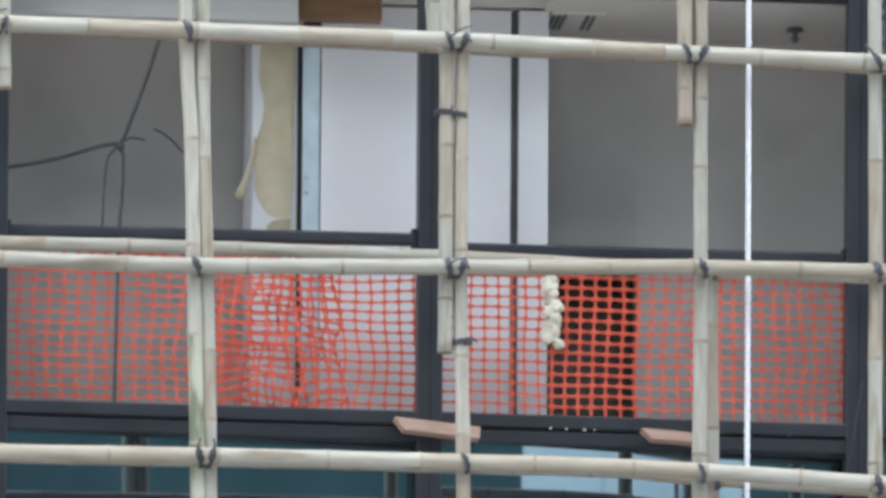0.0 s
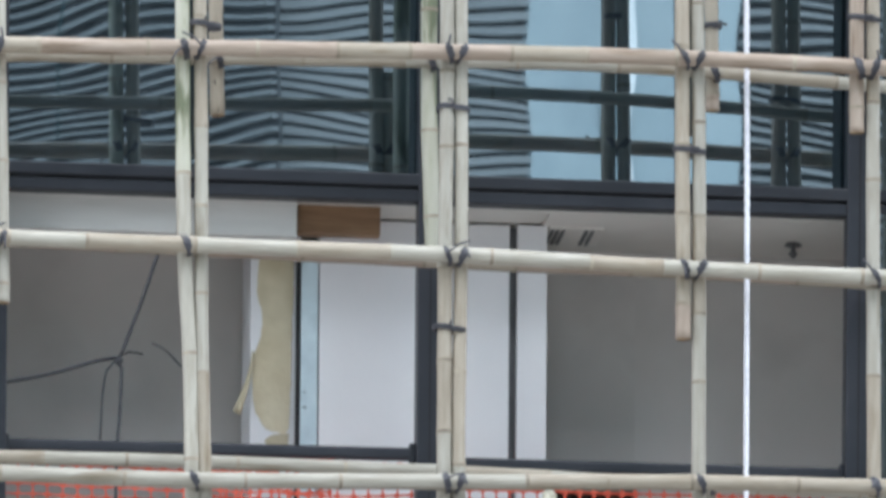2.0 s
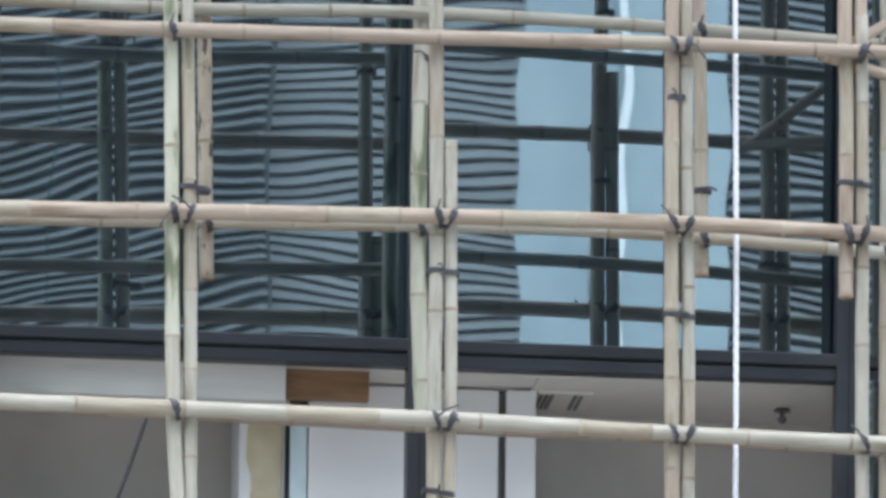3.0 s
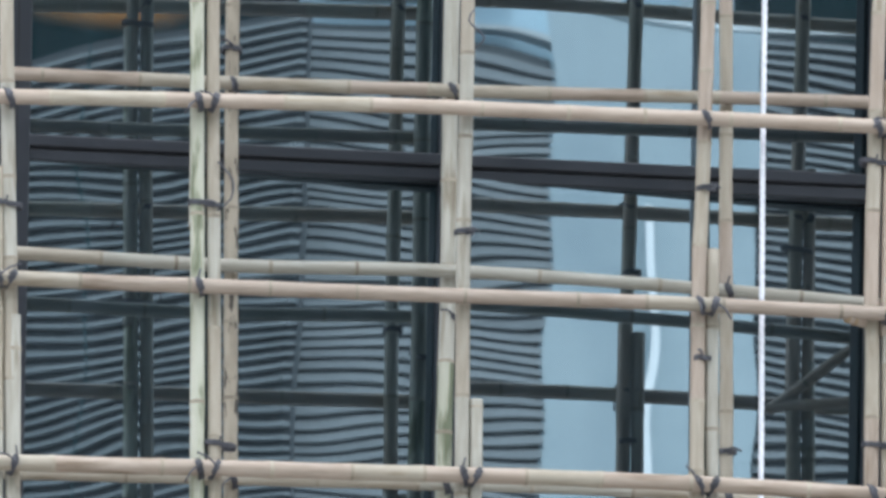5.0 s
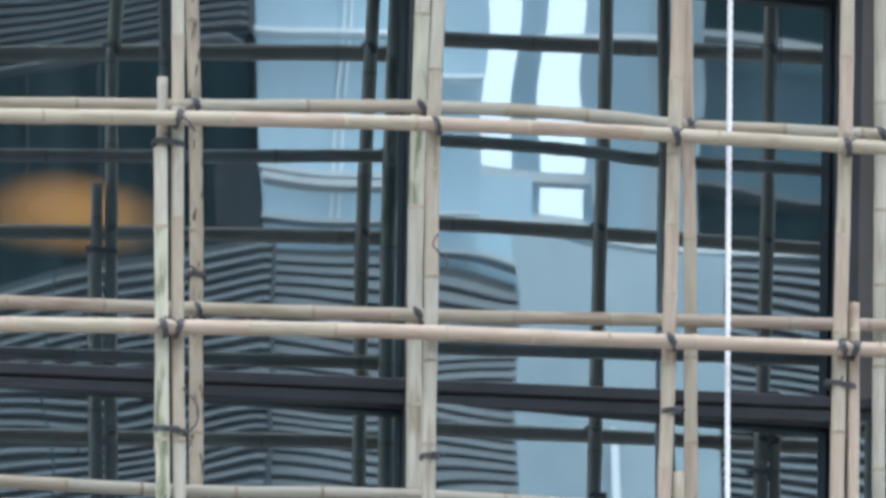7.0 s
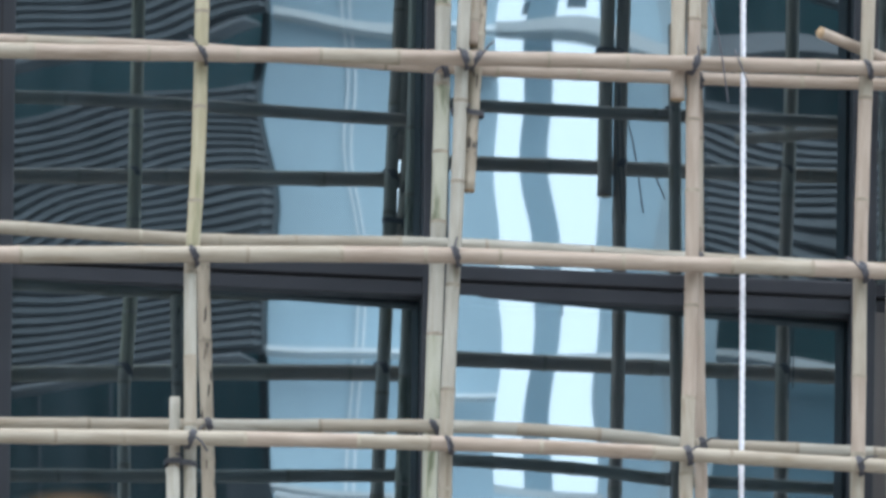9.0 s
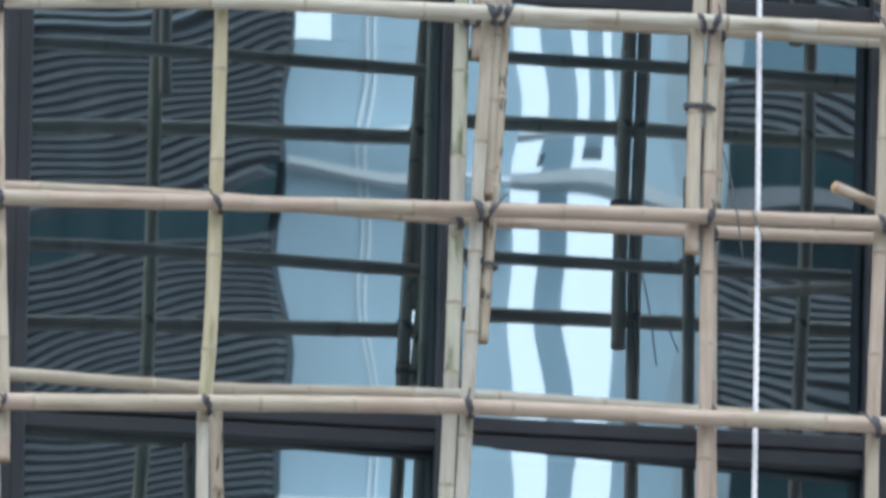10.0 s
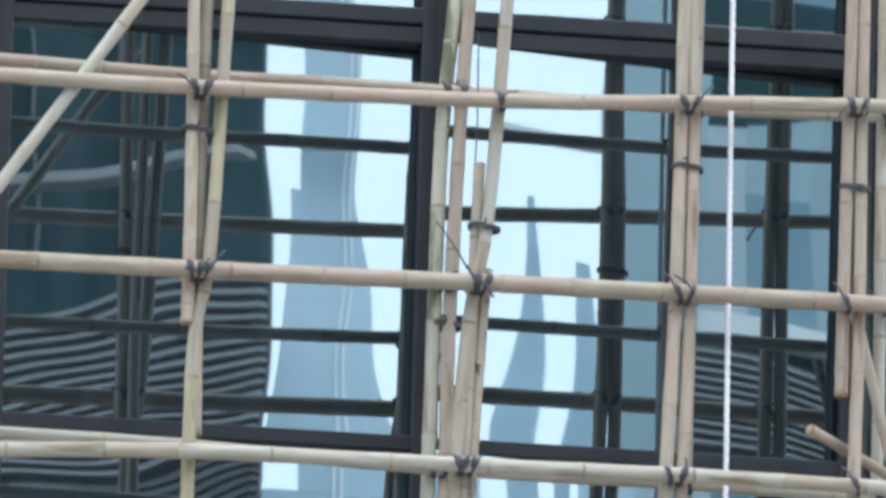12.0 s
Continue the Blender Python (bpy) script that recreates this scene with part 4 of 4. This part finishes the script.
def block(name, parent, x0, x1, z0, z1, mat, depth=10.0, front=0.0, top=None):
    """A mass across the street; top gives other side edges for its upper end, where it tapers."""
    a, c = across_street(x0, z0, front)[0], across_street(x1, z1, front)[0]
    xm = min(max(0.5 * (x0 + x1), -1.5), 1.9)
    b, d = across_street(xm, z0, front)[1], across_street(xm, z1, front)[1]
    bm = box((a, -depth, max(b, GROUND)), (c, 0, d))
    skew = math.tan(math.atan2(x0 - EYE[0], -EYE[1]) + 2 * yaw_of(x0))  # side walls sheared along the mirrored line of sight, so that none shows
    if top:
        ta, tc = across_street(top[0], z1, front)[0], across_street(top[1], z1, front)[0]
        for v in bm.verts:
            if v.co.z > 0.5 * (max(b, GROUND) + d):
                v.co.x = ta if v.co.x < 0.5 * (a + c) else tc
    for v in bm.verts:
        v.co.x -= v.co.y * skew
        v.co.y -= STREET + front
    return part(name, bm, mat, parent)


def louvres(parent, x0, x1, z0, z1, turn=0.0, pitch=0.0616, mat=LOUVRE, share=0.5, flush=True):
    """A field of level louvre blades on a sheet coloured dark for the shade in the gaps; turn swings the field back, in
    degrees, about its right edge, or about its left edge where it is negative.
    share is the part of each step that the blade fills; flush keeps the turned field's end inside its own edge."""
    a, c = across_street(x0, z0)[0], across_street(x1, z1)[0]
    xm = min(max(0.5 * (x0 + x1), -1.5), 1.9)
    b, d = across_street(xm, z0)[1], across_street(xm, z1)[1]
    width = (c - a) / math.cos(radians(turn))
    lo, hi = (-width, 0) if turn >= 0 else (0, width)
    inset = 0.28 * math.sin(radians(turn)) if flush else 0.0
    place = Matrix.Translation(((c if turn >= 0 else a) - inset, -STREET, 0)) @ pose(0, 0, 0, 0, 0, turn)
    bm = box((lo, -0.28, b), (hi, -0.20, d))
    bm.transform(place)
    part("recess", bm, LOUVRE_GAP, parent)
    step = pitch * 2.36
    h = step * share
    blade = box((lo, -0.18, -h / 2), (hi, 0.0, h / 2))
    for v in blade.verts:
        if v.co.y < -0.09:
            v.co.z += 0.03
    me = bpy.data.meshes.new("louvre_blade")
    blade.to_mesh(me)
    blade.free()
    me.materials.append(mat)
    for k in range(int((d - b) / step)):
        ob = new("louvre_blade", me)
        ob.parent = parent
        ob.matrix_basis = place @ Matrix.Translation((0, 0, b + (k + 0.5) * step))


def wing_band(parent, x1, z0, z1, mat, turn=47):
    """A level band, a little proud, along a wing that swings back from its right edge."""
    c = across_street(x1, z1)[0]
    b, d = across_street(-1.5, z0)[1], across_street(-1.5, z1)[1]
    bm = box((-14.0, -0.30, b), (0, 0.06, d), 0.02, 1)
    bm.transform(Matrix.Translation((c - 0.25, -STREET, 0)) @ pose(0, 0, 0, 0, 0, turn))
    return part("ledge", bm, mat, parent)


podium = empty("podium_building", (20, -STREET, GROUND))
podium.matrix_parent_inverse.identity()
tagged(podium, "grey podium building clad in level louvres with a white parapet", "building")
podium.location = (0, 0, 0)
# thin blades put the turned wing's shade into its shape; mid-face blades are fuller
louvres(podium, -4.0, -0.74, 1.2, 5.31, 48, share=0.34, flush=False)
louvres(podium, -0.74, 0.51, 1.2, 5.31, 5, share=0.60, flush=False)
louvres(podium, 1.60, 4.5, 1.2, 5.31, -10, share=0.42)
block("panel", podium, 0.51, 0.90, -1.3, 5.31, PALE, 3)
block("panel", podium, 0.905, 1.30, -1.3, 5.31, PALE, 3, 0.05)
block("panel", podium, 1.305, 1.60, -1.3, 5.31, PALE, 3)
# white strip put in for a slit of bright sky
block("pipe", podium, 1.015, 1.06, 1.2, 4.4, BRIGHT_WHITE, 0.15, -0.2)
block("wall", podium, -8, 0.51, -20.2, 1.2, TEAL, 8)
block("wall", podium, 1.60, 8, -20.2, 1.2, TEAL, 8)
block("wall", podium, 0.51, 1.60, -20.2, -1.3, TEAL, 8)
block("parapet", podium, -0.74, 4.5, 5.31, 5.345, LEDGE, 0.3, 0.3)

west = empty("louvred_tower")
tagged(west, "dark tower with louvred storeys and teal glass bands", "building")
# carried far out of view, up and westwards, to block sky light
block("wall", west, -60.0, -0.76, -20.2, 34.0, TEAL, 3, 9.0)
block("wall", west, -0.80, -0.70, -20.2, 8.76, TEAL, 3, 9.0)
block("pier", west, -1.00, -0.77, 5.3, 5.68, LOUVRE_GAP, 0.4, 8.4)
wing_band(west, -0.77, 6.35, 6.37, CLADDING)
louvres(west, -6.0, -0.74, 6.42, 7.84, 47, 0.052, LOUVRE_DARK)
wing_band(west, -0.77, 8.06, 8.08, CLADDING)
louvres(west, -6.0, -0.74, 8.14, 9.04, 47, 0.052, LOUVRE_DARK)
louvres(west, -6.0, -0.74, 9.06, 9.96, 47, 0.064, LOUVRE, 0.36)
wing_band(west, -0.77, 10.60, 10.66, CLADDING)
for x in (-2.9, -2.45, -2.0, -1.55, -1.1):
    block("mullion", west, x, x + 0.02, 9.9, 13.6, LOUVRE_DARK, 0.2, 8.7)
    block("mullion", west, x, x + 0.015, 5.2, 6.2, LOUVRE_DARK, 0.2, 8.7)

east = empty("louvred_tower")
tagged(east, "dark tower with louvred storeys and blue glass storeys above", "building")
# walls reach far east and up to 34, unseen, to cut sky light
block("wall", east, 1.44, 50.0, -20.2, 5.63, TEAL, 4, 6.0)
block("wall", east, 1.44, 50.0, 5.63, 6.44, MID_BLUE, 4, 6.0)
block("wall", east, 1.44, 50.0, 6.44, 8.72, TEAL, 4, 6.0)
block("wall", east, 1.44, 50.0, 8.72, 9.06, MID_BLUE, 4, 6.0)
block("wall", east, 1.44, 50.0, 9.06, 9.75, TEAL, 4, 6.0)
block("upper_wall", east, 1.44, 1.72, 9.75, 10.92, PALE, 4, 6.0)
block("upper_wall", east, 1.72, 2.12, 9.75, 10.55, MID_BLUE, 4, 6.0)
block("upper_wall", east, 1.72, 2.12, 10.55, 10.92, SLATE, 4, 6.0)
block("upper_wall", east, 2.12, 50.0, 9.75, 10.92, SLATE, 4, 6.0)
block("upper_wall", east, 1.44, 50.0, 10.92, 11.5, TEAL, 4, 6.0)
block("upper_wall", east, 1.44, 50.0, 11.5, 34.0, MID_BLUE, 4, 6.0)
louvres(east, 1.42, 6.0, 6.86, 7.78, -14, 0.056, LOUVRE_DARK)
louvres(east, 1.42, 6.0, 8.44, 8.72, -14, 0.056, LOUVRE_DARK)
louvres(east, 1.42, 6.0, 9.06, 9.70, -14, 0.056, LOUVRE, 0.28)
block("ledge", east, 1.44, 6.0, 5.61, 5.63, CLADDING, 0.4, 5.5)
block("ledge", east, 1.44, 6.0, 6.40, 6.44, LEDGE, 0.4, 5.5)
block("ledge", east, 1.44, 6.0, 8.00, 8.12, CLADDING, 0.4, 5.5)
block("ledge", east, 1.44, 6.0, 9.74, 9.86, LEDGE, 0.4, 5.5)

mid = empty("blue_tower")
tagged(mid, "pale blue-grey glass tower with slim white fins and ledges", "building")
for x0, x1, z0, z1, top in ((-0.75, -0.03, -20.2, 6.7, (-0.75, -0.04)), (-0.75, -0.04, 6.7, 8.76, (-0.75, -0.06)), (-0.54, -0.06, 8.76, 9.05, (-0.54, -0.08)),
                            (-0.74, -0.08, 9.05, 9.95, (-0.68, -0.20)), (-0.68, -0.20, 9.95, 10.40, (-0.655, -0.27)), (-0.60, -0.27, 10.40, 12.6, (-0.56, -0.31))):
    block("wall", mid, x0, x1, z0, z1, PALE_FAR, 4 if z0 < 0 else 0.5, 2.0, top)
block("wall", mid, 0.02, 0.33, -20.2, 9.0, PALE_FAR, 4, 2.0)
block("wall", mid, 0.33, 0.62, -20.2, 5.66, PALE_FAR, 4, 2.0)
for x in (-0.345, -0.305):
    block("fin", mid, x, x + 0.012, 5.3, 12.0, BRIGHT_WHITE, 0.03, 1.96)
for z0, z1, x0, x1, m in ((5.36, 5.385, -0.76, 0.62, LEDGE), (5.62, 5.645, -0.76, 0.33, LEDGE), (6.385, 6.41, -0.76, 0.33, BRIGHT_WHITE), (8.085, 8.135, -0.74, 0.33, LEDGE), (8.305, 8.335, -0.74, 0.33, BRIGHT_WHITE), (10.70, 10.73, -0.60, -0.29, LEDGE)):
    block("ledge", mid, x0, x1, z0, z1, m, 0.3, 1.6)

slim = empty("slim_tower")
tagged(slim, "slim blue-grey towers with link decks against the bright sky", "building")
for x0, x1, z0, z1, m, top in ((0.49, 0.62, -20.2, 6.7, BLUE, (0.51, 0.66)), (0.51, 0.67, 6.7, 8.2, BLUE, (0.49, 0.64)), (0.46, 0.63, 8.2, 9.2, BLUE, (0.44, 0.61)), (0.44, 0.61, 9.2, 10.1, BLUE, (0.53, 0.60)), (0.53, 0.60, 10.1, 10.42, BLUE, (0.55, 0.595)),
                               (0.69, 0.80, 8.2, 9.05, BLUE, (0.72, 0.82)), (0.71, 0.86, 9.05, 9.75, BLUE, (0.77, 0.88)), (0.77, 0.88, 9.75, 10.08, BLUE, (0.81, 0.885)), (0.87, 1.18, -20.2, 9.0, PALE_FAR, None),
                               (1.18, 1.46, -20.2, 9.0, PALE, None), (0.98, 1.46, 9.0, 11.5, SLATE, None), (0.98, 1.46, 11.5, 12.6, MID_BLUE, None)):
    block("wall", slim, x0, x1, z0, z1, m, 3 if z0 < 0 else 0.5, 4.0, top)
block("window_bay", slim, 0.92, 0.97, 5.50, 5.72, BRIGHT_WHITE, 0.3, 3.6)
for z0, z1, x0, x1, m in ((5.34, 5.42, 0.62, 0.88, LEDGE), (5.635, 5.70, 0.33, 0.90, LEDGE), (6.385, 6.42, 0.33, 1.29, BRIGHT_WHITE), (8.05, 8.10, 0.33, 1.29, LEDGE), (8.315, 8.37, 0.33, 0.93, BRIGHT_WHITE), (10.76, 10.80, 0.30, 0.98, LEDGE)):
    block("ledge", slim, x0, x1, z0, z1, m, 0.3, 3.5)

# flat fading ellipse stands for the amber glow of a blurred lamp
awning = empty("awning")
tagged(awning, "blurred amber lamp glow as a flat ellipse across the street", "awning")
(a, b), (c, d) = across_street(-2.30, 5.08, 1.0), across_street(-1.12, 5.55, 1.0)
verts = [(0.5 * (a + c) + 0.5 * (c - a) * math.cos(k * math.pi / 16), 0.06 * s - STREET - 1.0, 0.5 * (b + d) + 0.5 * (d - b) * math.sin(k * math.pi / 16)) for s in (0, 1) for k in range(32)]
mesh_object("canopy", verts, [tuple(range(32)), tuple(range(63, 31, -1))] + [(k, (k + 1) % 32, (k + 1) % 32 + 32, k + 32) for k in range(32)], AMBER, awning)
# post added only to carry the ellipse
block("pole", awning, -1.80, -1.79, -20.2, 5.2, TEAL, 0.1, 1.1)
